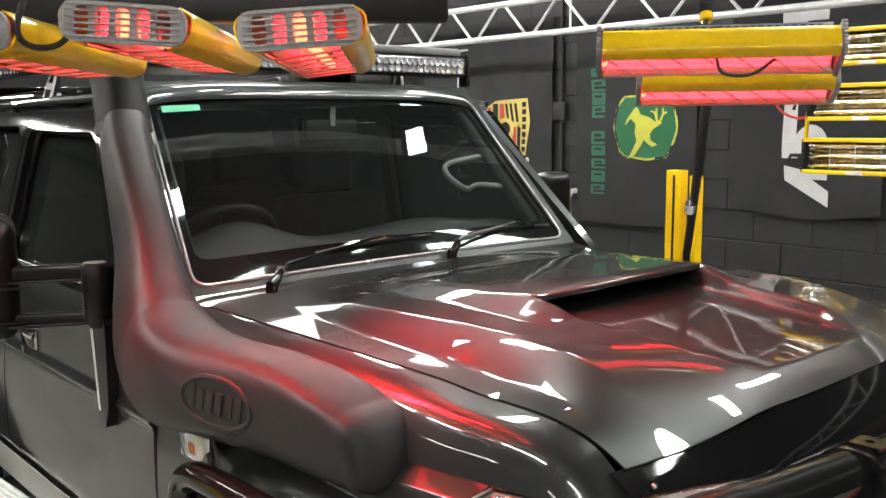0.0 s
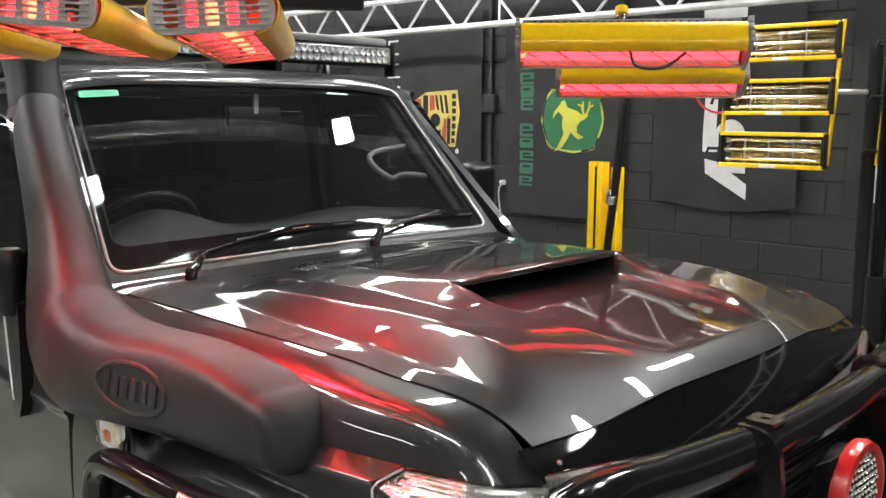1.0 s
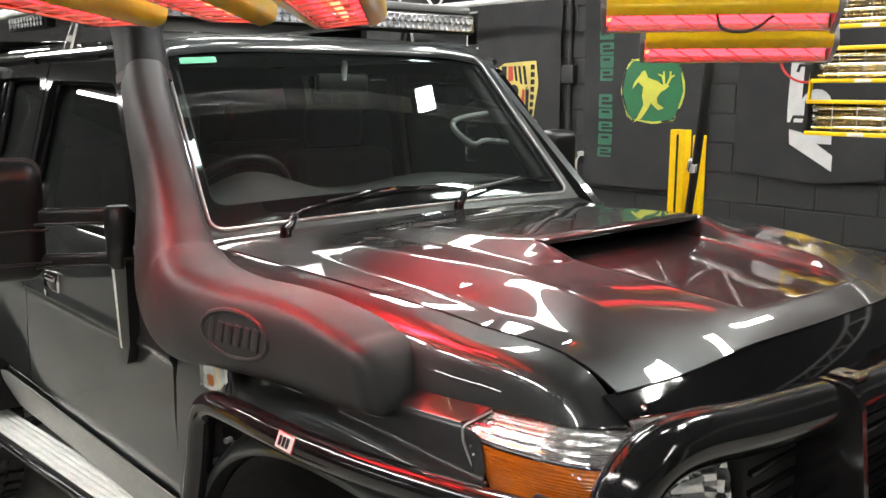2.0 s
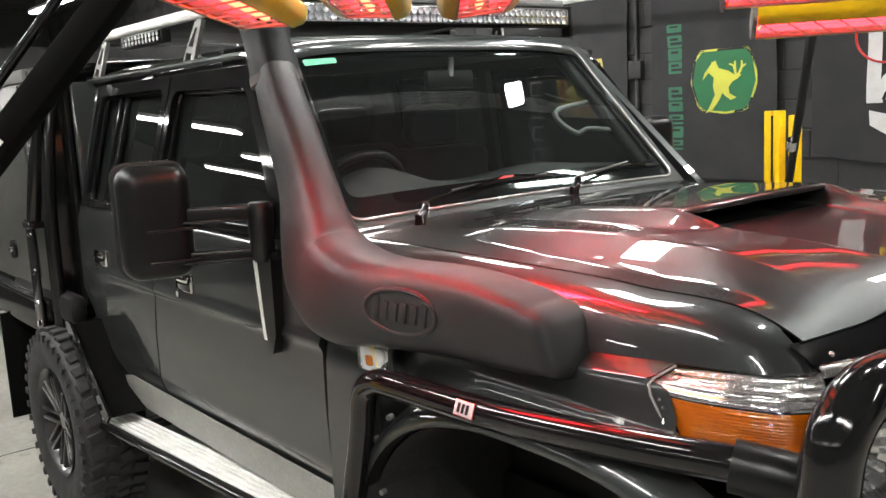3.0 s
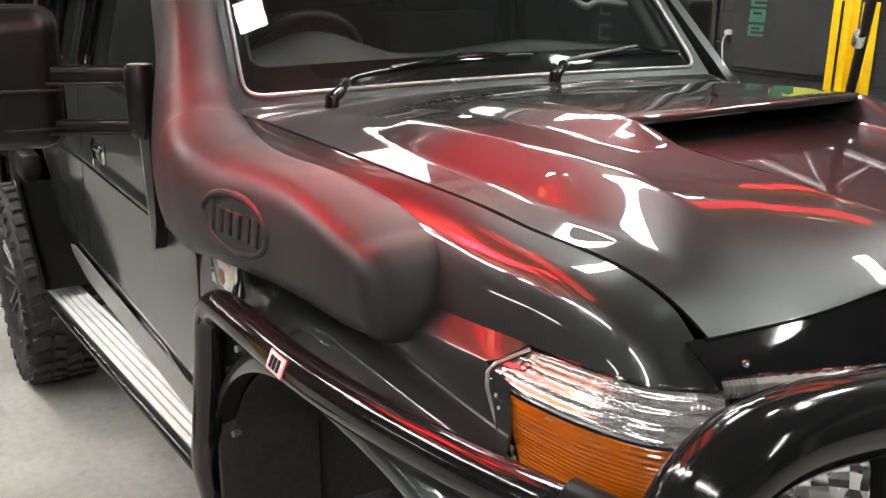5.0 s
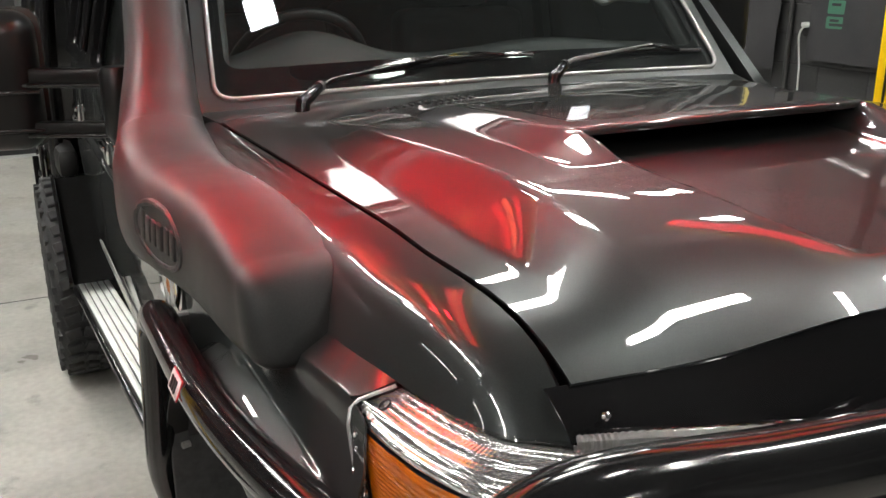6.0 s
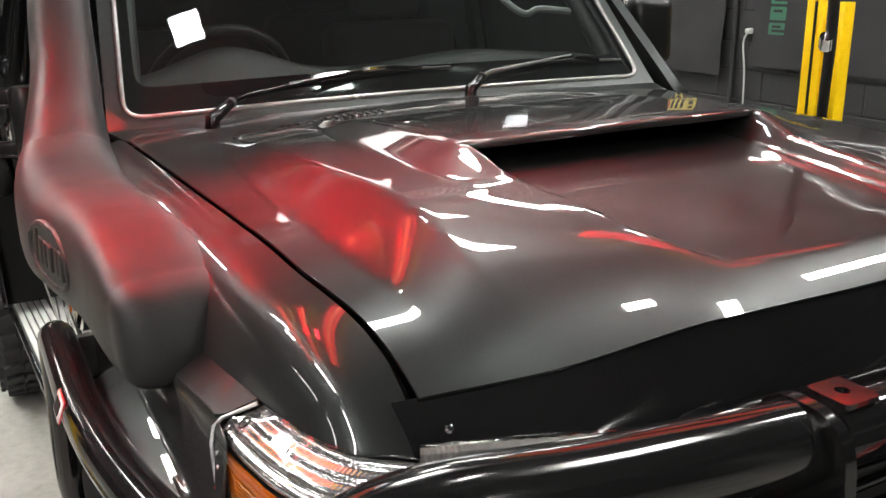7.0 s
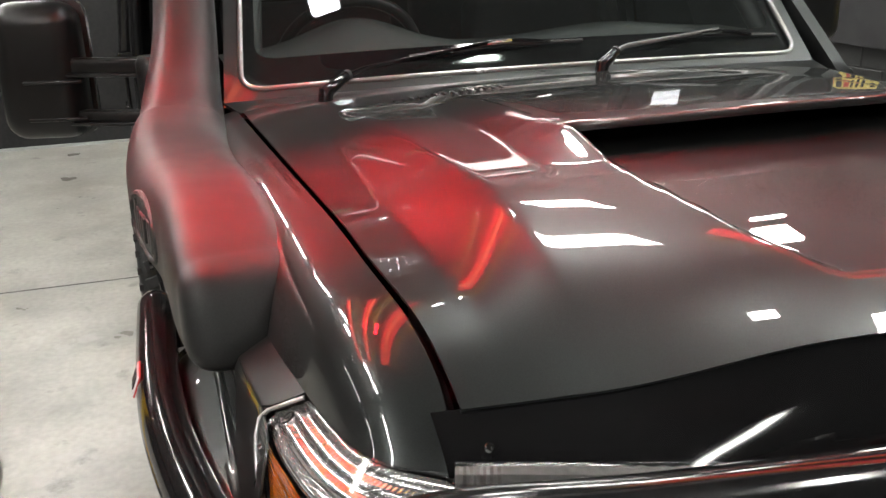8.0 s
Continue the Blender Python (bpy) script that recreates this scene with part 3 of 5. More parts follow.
centres = spline([p for p, a, b in SPINE], 106)
sizes = spline([(a, b, 0) for p, a, b in SPINE], 106)
loops = []
for i, c in enumerate(centres):
    d = (centres[min(i + 1, 105)] - centres[max(i - 1, 0)]).normalized()
    loops.append(oval(c, d, sizes[i].x, sizes[i].y, 44, 3.2 + 1.1 * smooth(34, 6, i) - 0.3 * smooth(45, 70, i)))
first = (centres[0] - centres[1]).normalized()
for k in range(1, 11):
    t = min(0.9985, k / 10)
    g = (1 - t ** 3.2) ** (1 / 2.6)
    loops.insert(0, oval(centres[0] + first * 0.060 * t, -first, sizes[0].x * g, sizes[0].y * g, 44, 4.3))
for loop in loops:
    for p in loop:
        p.x -= 0.42 * (p.z - 1.27) * smooth(0.66, 0.85, p.x)
snorkel = part("snorkel", rings(loops), PLASTIC, truck, "matt black plastic snorkel beside the windscreen", angle=85)
head = [((-0.262, -0.749, 1.802), 0.069, 0.063), ((-0.280, -0.744, 1.84), 0.068, 0.063), ((-0.32, -0.735, 1.90), 0.064, 0.06), ((-0.34, -0.73, 1.96), 0.068, 0.066), ((-0.35, -0.73, 2.02), 0.075, 0.075)]
hc = [Vector(p) for p, a, b in head]
part("snorkel_head", rings([oval(c, Vector((-0.22, 0.05, 0.97)).normalized(), head[i][1], head[i][2], 24, 3.0) for i, c in enumerate(hc)]), HEAD, snorkel, "black snorkel head")
part("clamp", rings([oval(Vector((-0.255, -0.751, 1.786)) + Vector((-0.4, 0.1, 0.9)) * s, Vector((-0.22, 0.05, 0.97)).normalized(), 0.0715, 0.0655, 24, 3.0) for s in (0, 0.028)]), CLAMP, snorkel, "dull brown clamp band")



def outer_y(x):
    """The outer face of the snorkel's box at x."""
    i = min(range(106), key=lambda k: abs(centres[k].x - x))
    return centres[i].y - sizes[i].y


badge = part("badge_ring", tube([(0.512 + 0.106 * math.cos(a), outer_y(0.512 + 0.106 * math.cos(a)) + 0.003 * math.sin(a) ** 2, 1.272 + 0.050 * math.sin(a)) for a in (2 * math.pi * k / 48 for k in range(48))], 0.0062, 8, closed=True), PLASTIC, snorkel, "raised oval maker's badge")
for k, h in enumerate((0.058, 0.046, 0.044, 0.046, 0.046, 0.050)):
    part("badge_bar", box(0, 0, 0, 0.0195, 0.011, h, 0.003, Matrix.Translation((0.440 + 0.0285 * k, outer_y(0.440 + 0.0285 * k) + 0.001, 1.272 + (0.004 if k == 0 else 0))) @ Matrix.Rotation(radians(8.5), 4, "Z") @ Matrix.Rotation(radians(12), 4, "Y")), PLASTIC, badge)
for k in range(6):
    part("small_bar", box(0.545 + 0.011 * k, outer_y(0.545 + 0.011 * k) + 0.010, 1.207, 0.007, 0.006, 0.009, 0.001), PLASTIC, badge)

# Louvres in front of the driver's wiper.
for k in range(14):
    part("louvre", box(0, 0, 0, 0.020, 0.006, 0.003, 0.001, Matrix.Translation((0.20, -0.42 + 0.018 * k, bonnet_z(0.20, -0.42 + 0.018 * k) + 0.001))), BLACK_TRIM, bonnet)


# ---- pickup truck: what is bolted on ----
def bar_part(name, pts, r, parent, n=40, material=POWDER, label=""):
    return part(name, tube(spline(pts, n), r, 16), material, parent, label)


for sign in (-1, 1):
    s = -sign
    rail = bar_part("side_rail", [(1.42, -0.775 * s, 1.10), (1.30, -0.842 * s, 1.128), (1.15, -0.884 * s, 1.128), (0.95, -0.914 * s, 1.120), (0.75, -0.925 * s, 1.110), (0.50, -0.925 * s, 1.103), (0.41, -0.924 * s, 1.094), (0.355, -0.923 * s, 1.055), (0.33, -0.923 * s, 0.95), (0.29, -0.925 * s, 0.80), (0.25, -0.92 * s, 0.70), (0.22, -0.90 * s, 0.60)], 0.031, truck, 80)
    pm = Matrix.Translation((0.754, -0.9545 * s, 1.121)) @ Matrix.Rotation(radians(-22 * s), 4, "X")
    pl = part("plate", box(0, 0, 0, 0.0535, 0.003, 0.0295, 0.001, pm), WHITE, rail, "small white badge plate")
    part("plate_border", box(0, 0.0012 * s, 0, 0.0565, 0.0022, 0.0325, 0.0008, pm), RED, pl)
    for k in range(3):
        part("badge_bar", box(-0.0125 + 0.0125 * k, -0.002 * s, 0, 0.007, 0.003, 0.019, 0, pm), BLACK_TRIM, pl)
    part("wrap", tube(spline([(1.285, -0.850 * s, 1.128), (1.34, -0.825 * s, 1.120), (1.40, -0.79 * s, 1.108)], 12), 0.043, 16), MIRROR_PLASTIC, rail)

hoop = [(1.44, -0.86, 0.85), (1.445, -0.865, 1.05), (1.45, -0.865, 1.15), (1.455, -0.855, 1.215), (1.46, -0.81, 1.262), (1.462, -0.72, 1.275), (1.466, -0.54, 1.255), (1.476, -0.30, 1.238)]
for s in (1, -1):
    bar_part("hoop", [(x, y * s, z) for x, y, z in hoop], 0.044, truck, 60)
bar_part("centre_tube", [(1.495, -0.30, 1.246), (1.50, -0.1, 1.243), (1.50, 0.1, 1.243), (1.495, 0.30, 1.246)], 0.040, truck, 20)
for s in (1, -1):
    cheek = part("upright_plate", slab(rounded([(1.425, 0.75), (1.425, 1.285), (1.535, 1.285), (1.555, 1.10), (1.58, 0.75)], 0.05, 8), lambda a, b, d: (a, s * (-0.318 + d), b), 0.016), POWDER, truck)
    part("tube_cap", tube([(1.476, s * -0.325, 1.238), (1.476, s * -0.335, 1.238)], 0.045, 24), POWDER, cheek)
    tab = part("mount_tab", holed(rounded([(1.465, s * 0.295), (1.517, s * 0.295), (1.517, s * 0.245), (1.465, s * 0.245)], 0.006, 3), [[(1.49 + 0.008 * math.cos(k * 0.4488), s * 0.27 + 0.008 * math.sin(k * 0.4488)) for k in range(14)]], lambda a, b: (a, b * -1, 1.287)), POWDER, truck, "black steel lamp tab with a hole")
    solid(tab, 0.006, 0)
bar_part("lower_tube", [(1.50, -0.62, 0.98), (1.52, 0, 0.98), (1.50, 0.62, 0.98)], 0.030, truck, 20)
part("bumper", box(1.50, 0, 0.76, 0.25, 1.7, 0.30, 0.05), POWDER, truck)


def deflector(u, v):
    y = -0.675 + 1.35 * u
    a = abs(y) / 0.675
    x0, z0 = nose(y)
    z0 -= 0.004
    x1, z1 = 1.330 + 0.075 * (1 - a * a), 1.247 - 0.030 * smooth(0.02, 0.62, 1 - a)
    return (x0 + (x1 - x0) * v + 0.006 * math.sin(3.14 * v), y, z0 + (z1 - z0) * v)


defl = solid(part("bonnet_deflector", grid(deflector, 80, 12), BLACK_GLOSS, truck, "glossy black acrylic bonnet deflector"), 0.0015)
for y in (-0.637, 0.637):
    part("stud", lathe([(0.0001, 0.005), (0.0035, 0.004), (0.005, 0)], look((1.330, y, 1.270), (2.3, y, 2.1)) @ pose(0, 0, 0, 180), 12), CHROME, defl)
solid(part("grille_top", grid(lambda u, v: (1.335 + 0.115 * u, (2 * v - 1) * (0.60 - 0.10 * u), 1.222 - 0.012 * u - 0.02 * smooth(0.8, 1, u)), 10, 30), BLACK_TRIM, truck, "black grille surround"), 0.004)
grille = part("grille", box(1.40, 0, 1.05, 0.06, 0.98, 0.28, 0.01), BLACK_TRIM, truck)
for k in range(7):
    part("grille_bar", box(1.434, 0, 0.93 + 0.036 * k, 0.012, 0.96, 0.012, 0.003), BLACK_GLOSS, grille)


# Headlights.
def lens(sign, off):
    top = spline([(1.118, -0.768, 1.238), (1.19, -0.759, 1.244), (1.25, -0.746, 1.247), (1.292, -0.722, 1.247), (1.335, -0.672, 1.246)], 30)
    mid = spline([(1.088, -0.819, 1.212), (1.17, -0.812, 1.210), (1.25, -0.797, 1.212), (1.315, -0.765, 1.210), (1.365, -0.70, 1.208)], 30)
    low = spline([(1.185, -0.834, 1.095), (1.24, -0.828, 1.085), (1.30, -0.812, 1.08), (1.36, -0.785, 1.08), (1.41, -0.735, 1.08)], 30)

    def f(u, v):
        i = max(0, min(28, int(u * 29)))
        k = u * 29 - i
        a, m, b = top[i].lerp(top[i + 1], k), mid[i].lerp(mid[i + 1], k), low[i].lerp(low[i + 1], k)
        q0, q1 = a.lerp(m, 0.72), m.lerp(b, 0.22)
        if v < 0.25:
            p = a.lerp(q0, v / 0.25)
        elif v < 0.45:
            t = (v - 0.25) / 0.2
            p = (1 - t) ** 2 * q0 + 2 * t * (1 - t) * m + t * t * q1
        else:
            p = q1.lerp(b, (v - 0.45) / 0.55)
        n = Vector((0.35, -0.75, 0.45)).normalized()
        p = p - n * off
        return (p.x, p.y * sign, p.z)

    return f


for sign in (1, -1):
    hl = part("headlight", grid(lens(sign, 0), 29, 16), CLEAR, truck, "clear headlight over an amber indicator")
    hl.visible_shadow = False
    f, g, h = lens(sign, 0.009), lens(sign, 0.012), lens(sign, 0.022)

    def ribbed(u, v):
        p = Vector(f(0.085 + 0.855 * u, 0.385 + 0.595 * v))
        facet = 0.0003 * math.sin(2 * math.pi * 11 * u) + 0.00035 * math.sin(2 * math.pi * 24 * v)
        return p + Vector((0.3, -0.9 * sign, 0.2)) * (facet + 0.0011 * math.sin(2 * math.pi * 2.5 * u + 0.6) + 0.0008 * math.sin(2 * math.pi * 1.5 * v))

    part("amber_indicator", grid(ribbed, 60, 110), AMBER, hl, "faceted amber indicator")
    side = lens(sign, 0.005)
    part("side_frame", grid(lambda u, v: Vector(side(0.012 + 0.075 * u, 0.30 + 0.68 * v)) + Vector((0, 0, 0.0006 * math.sin(40 * v))), 4, 30), BLACK_GLOSS, hl, "black inner frame")
    for k in range(9):
        c = Vector(side(0.058, 0.42 + 0.058 * k))
        part("stud", tube([c + Vector((0.001, -0.0015 * sign, 0)), c + Vector((0.002, -0.006 * sign, 0.001))], [0.0042, 0.0028], 8), BRIGHT, hl)

    def stepped(u, v):
        p = Vector(g(0.006 + 0.985 * u, 0.01 + 0.36 * v))
        return p + Vector((0.3, -0.7 * sign, 0.5)) * (0.0017 * math.sin(2 * math.pi * 3.5 * v) + 0.00028 * math.sin(2 * math.pi * 45 * u) * smooth(0.75, 0.3, v))

    part("reflector", grid(stepped, 140, 36), BRIGHT, hl, "chrome reflector")
    part("housing", grid(lambda u, v: h(u, v), 24, 10), BLACK_TRIM, hl)
    edge = [Vector(lens(sign, -0.001)(0.0, k / 12)) for k in range(13)]
    part("lens_rim", tube(edge, 0.0024, 8), STEEL, hl, "bright lens rim")
    inner_edge = [Vector(lens(sign, 0.003)(0.055, k / 12)) for k in range(3, 13)]
    part("inner_rim", tube(inner_edge, 0.0016, 8), BRIGHT, hl)
    edge = [Vector(lens(sign, -0.001)(k / 29, 0.0)) for k in range(30)]
    part("lens_rim", tube(edge, 0.003, 8), CLEAR, hl)
    at = look((1.405, -0.62 * sign, 1.12), (3, -0.68 * sign, 1.17))
    dish = lathe([(0.012, 0.05), (0.028, 0.047), (0.044, 0.040), (0.060, 0.030), (0.075, 0.018), (0.090, 0.0), (0.097, -0.007), (0.104, -0.014)], at, 52)
    for q in dish.verts:
        q.co += Vector((random.uniform(-1, 1), random.uniform(-1, 1), random.uniform(-1, 1))) * 0.0042
    main = part("main_lamp", dish, LAMP_BRIGHT, hl, "faceted chrome main lamp", angle=2)
    strip = spline([(1.325, -0.668 * sign, 1.244), (1.348, -0.60 * sign, 1.243), (1.40, -0.44 * sign, 1.238)], 40)
    part("lens_strip", tube(strip, 0.014, 12), CLEAR, hl)
    part("strip_ribs", tube(strip, [0.0095 + 0.0015 * (k % 2) for k in range(40)], 8), DARK_CAST, hl)
    lf = lens(sign, -0.0015)
    mark = [Vector(lf(0.10, 0.16)) + Vector((0.007 * math.cos(a), 0.007 * math.sin(a) * 0.9, 0.004 * math.sin(a) * sign)) for a in (k * 0.3491 for k in range(18))]
    part("maker_mark", tube(mark, 0.0012, 6, closed=True), BLACK_TRIM, hl)
    for u, v in ((0.025, 0.62), (0.045, 0.9)):
        c = Vector(lens(sign, 0.002)(u, v))
        part("lens_screw", tube([c, c + Vector((0.001, -0.005 * sign, 0.002))], 0.0055, 10), CHROME, hl)
    part("main_lens", lathe([(0.0001, -0.03), (0.06, -0.025), (0.104, -0.014)], at, 40), CLEAR, main)

# Side indicator on the fender.
for sign in (-1, 1):
    ind = part("side_indicator", box(0.345, sign * 0.872, 1.136, 0.122, 0.030, 0.088, 0.010), CHROME, truck)
    part("amber_bulb", box(0.330, sign * 0.880, 1.122, 0.034, 0.024, 0.030, 0.008), AMBER, ind)
    part("bezel_recess", box(0.345, sign * 0.8765, 1.136, 0.102, 0.024, 0.068, 0.004), BRIGHT, ind)
    part("lens", box(0.345, sign * 0.890, 1.136, 0.106, 0.014, 0.072, 0.005), CLEAR, ind)

# Red-rimmed driving lights on the bar.
for yy in (-0.125, 0.33):
    at = look((1.60, yy, 1.142), (3.0, yy - 0.03, 1.142)) @ Matrix.Rotation(radians(180), 4, "X")
    dl = part("driving_light", lathe([(0.0001, -0.055), (0.05, -0.055), (0.080, -0.045), (0.088, -0.01), (0.086, 0.0), (0.0001, 0.0)], at, 48), MIRROR_PLASTIC, truck, "round driving light with a red rim")
    part("rim", lathe([(0.078, 0.006), (0.082, 0.014), (0.094, 0.012), (0.098, 0.0), (0.096, -0.014), (0.088, -0.012)], at, 56), RED, dl, "bright red rim")
    part("lamp_face", lathe([(0.0001, 0.002), (0.079, 0.002)], at, 40), BRIGHT, dl)
    for a in range(-5, 6):
        for b in range(-5, 6):
            px, py = a * 0.0145 + (b % 2) * 0.007, b * 0.0128
            if math.hypot(px, py) < 0.071:
                part("led_cup", lathe([(0.0068, 0.009), (0.0045, 0.005), (0.0001, 0.003)], at @ Matrix.Translation((px, py, 0)), 8), CHROME, dl)
    for k in range(18):
        part("cooling_fin", box(0, 0.004, -0.018 - 0.0026 * k, 0.165 - 0.004 * k, 0.165 - 0.004 * k, 0.0012, 0, at), BLACK_TRIM, dl)
    part("lamp_stem", tube([(1.57, yy, 1.07), (1.52, yy, 0.98)], 0.014, 10), BLACK_TRIM, dl)

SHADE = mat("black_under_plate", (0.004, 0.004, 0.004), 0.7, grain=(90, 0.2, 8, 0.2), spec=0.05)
SILL = mat("sill_trim_grey", (0.30, 0.305, 0.285), 0.38, 0.2, grain=(70, 0.12, 6, 0.16))
for sign in (-1, 1):
    sill = part("sill_trim", grid(lambda u, v: (-1.52 + 1.59 * u, sign * (0.846 - 0.030 * v ** 1.5), 0.708 - 0.135 * v - 0.03 * smooth(0.05, 0.0, u) * (0.5 - v)), 40, 8), SILL, truck, "pale grey sill trim below the doors")
    solid(sill, 0.004)

# Running boards: ribbed aluminium treads over a black tube.
for sign in (-1, 1):
    bm_line = along_line((-1.58, sign * 0.887, 0.512), (0.20, sign * 0.806, 0.572))
    rb = part("running_board", box(0, 0, -0.008, 1.78, 0.116, 0.028, 0.008, bm_line), BLACK_TRIM, truck, "bright ribbed aluminium running board")
    for k in range(5):
        part("tread_strip", box(0, -0.046 + 0.023 * k, 0.010, 1.775, 0.0185, 0.012, 0.005, bm_line), ALLOY, rb)
    part("board_tube", tube([bm_line @ Vector((x, sign * 0.060 - 0.010 * sign * max(0.0, x - 0.72) / 0.1, -0.020)) for x in (-0.88, -0.4, 0.0, 0.4, 0.72, 0.80, 0.92)], 0.014, 10), BLACK_GLOSS, rb)
    for x in (-0.6, 0.70):
        part("board_clamp", box(x, 0.03 * sign, -0.024, 0.05, 0.075, 0.026, 0.006, bm_line), BLACK_TRIM, rb)
        part("board_bracket", box(x - 0.1, -0.16 * sign, -0.015, 0.05, 0.30, 0.03, 0.005, bm_line), BLACK_TRIM, rb)


# Mirrors.
def mirror(sign):
    R = Matrix.Translation((-0.315, sign * 1.12, 1.435)) @ Matrix.Rotation(radians(12 * sign), 4, "Z")
    h = part("mirror", box(0, 0, 0, 0.12, 0.19, 0.31, 0.05, R, seg=6), MIRROR_PLASTIC, truck, "large black towing mirror on a double arm", angle=60)
    for zz in (-0.02, -0.105):
        part("housing_rib", box(0.060, -0.035 * sign, zz, 0.010, 0.13, 0.007, 0.003, R), MIRROR_PLASTIC, h)
    part("mirror_glass", box(-0.062, 0, 0, 0.004, 0.165, 0.27, 0.0015, R), CHROME, h)
    part("rim", slab(rounded([(-0.100, -0.160), (0.100, -0.160), (0.100, 0.160), (-0.100, 0.160)], 0.05, 6), lambda a, b, d: R @ Vector((-0.060 + d, a, b)), 0.020), MIRROR_EDGE, h, "rim in a grey paled for its edge highlight")
    for z, r, fl in ((1.447, 0.0185, 1), (1.332, 0.0145, 0)):
        part("arm", box(0, 0, 0, 0.27, 0.030, 2 * r, 0.007, along_line((-0.285, sign * 1.085, z), (-0.175, sign * 0.875, z))), MIRROR_PLASTIC, h)
        part("arm_rib", box(0, 0, 0, 0.30, 0.042, 0.008, 0.003, along_line((-0.30, sign * 1.13, z - r), (-0.175, sign * 0.875, z - r))), MIRROR_PLASTIC, h)
    part("knuckle", tube([(-0.172, sign * 0.880, 1.305), (-0.172, sign * 0.880, 1.32), (-0.172, sign * 0.880, 1.455), (-0.172, sign * 0.880, 1.470)], [0.024, 0.034, 0.036, 0.028], 20), MIRROR_PLASTIC, h)
    part("foot", slab(rounded([(-0.215, 1.34), (-0.13, 1.34), (-0.135, 1.10), (-0.165, 1.035), (-0.19, 1.09)], 0.015), lambda a, b, d: (a, sign * (0.848 + d), b), 0.035), MIRROR_PLASTIC, h)
    part("foot_trim", slab(rounded([(-0.252, 1.325), (-0.214, 1.325), (-0.186, 1.075), (-0.220, 1.075)], 0.006), lambda a, b, d: (a, sign * (0.85 + d), b), 0.026), ALLOY, h, "bright grey strip")


mirror(-1)
FAR = Matrix.Translation((-0.30, 0.985, 1.50)) @ Matrix.Rotation(radians(-10), 4, "Z")
far_mirror = part("mirror", box(0, 0, 0, 0.10, 0.15, 0.22, 0.04, FAR, seg=5), MIRROR_PLASTIC, truck, "black door mirror", angle=60)
part("arm", tube([(-0.25, 0.93, 1.41), (-0.20, 0.86, 1.38)], 0.02, 12), MIRROR_PLASTIC, far_mirror)

# Door handles: a bright bezel round a dark cup with a chrome paddle.
for d, x, sign in ((doors[0], -0.80, -1), (doors[1], -1.62, -1), (doors[2], -0.80, 1), (doors[3], -1.62, 1)):
    hd = part("handle", box(x, sign * 0.858, 1.165, 0.135, 0.012, 0.062, 0.005), CHROME, d, "chrome handle in a dark cup")
    part("cup", box(x, sign * 0.8605, 1.160, 0.118, 0.010, 0.046, 0.004), BLACK_GLOSS, hd)
    part("paddle", box(x, sign * 0.866, 1.176, 0.098, 0.012, 0.018, 0.004), CHROME, hd)
    part("key_lock", tube([(x - 0.045, sign * 0.862, 1.122), (x - 0.045, sign * 0.868, 1.122)], 0.011, 14), CHROME, hd)

# Wipers: a capped pivot, a flat arm with a knuckle, and a blade with its bridge.
def wiper(pivot, knee, tip, b0, b1, silver):
    pv = Vector(pivot)
    kn, tp = ws(*knee, 0.022), ws(*tip, 0.016)
    way = (tp - pv).normalized()
    w = part("wiper", tube([pv + Vector((0.004, -0.004, -0.030)), pv + Vector((0.002, 0, 0.002)), pv + way * 0.022 + Vector((0, 0, 0.010)), pv.lerp(kn, 0.55) + Vector((0, 0, 0.008))], [0.016, 0.0165, 0.013, 0.0105], 14), BLACK_GLOSS, truck, "black wiper resting on the glass")
    part("arm", tube([pv.lerp(kn, 0.5) + Vector((0, 0, 0.008)), kn, kn.lerp(tp, 0.6), tp], [0.0095, 0.0085, 0.006, 0.0045], 10, flat=0.6), silver, w)
    part("knuckle", tube([pv.lerp(kn, 0.50) + Vector((0, 0, 0.008)), pv.lerp(kn, 0.58) + Vector((0, 0, 0.007))], 0.0125, 12), BLACK_TRIM, w)
    part("blade", tube(spline([ws(*b0, 0.003), ws((b0[0] + b1[0]) / 2, (b0[1] + b1[1]) / 2 + 0.012, 0.004), ws(*b1, 0.003)], 14), 0.0045, 8), RUBBER, w)
    mid = Vector(ws((b0[0] + b1[0]) / 2, (b0[1] + b1[1]) / 2 + 0.014, 0.014))
    e0, e1 = Vector(ws(b0[0] * 0.8 + b1[0] * 0.2, b0[1], 0.008)), Vector(ws(b0[0] * 0.2 + b1[0] * 0.8, b1[1], 0.008))
    part("bridge", tube(spline([e0, e0.lerp(mid, 0.6) + Vector((0, 0, 0.004)), mid, e1.lerp(mid, 0.6) + Vector((0, 0, 0.004)), e1], 20), 0.0042, 8), BLACK_GLOSS, w)
    part("clip", tube([mid - Vector((0, 0.030, 0.001)), mid + Vector((0, 0.030, 0.001))], 0.0065, 8), CHROME, w)


wiper((0.10, -0.54, 1.402), (-0.62, 0.03), (-0.16, 0.112), (-0.46, 0.085), (0.16, 0.105), BLACK_GLOSS)
wiper((0.052, 0.124, 1.412), (0.30, 0.05), (0.70, 0.115), (0.38, 0.088), (0.95, 0.090), STEEL)


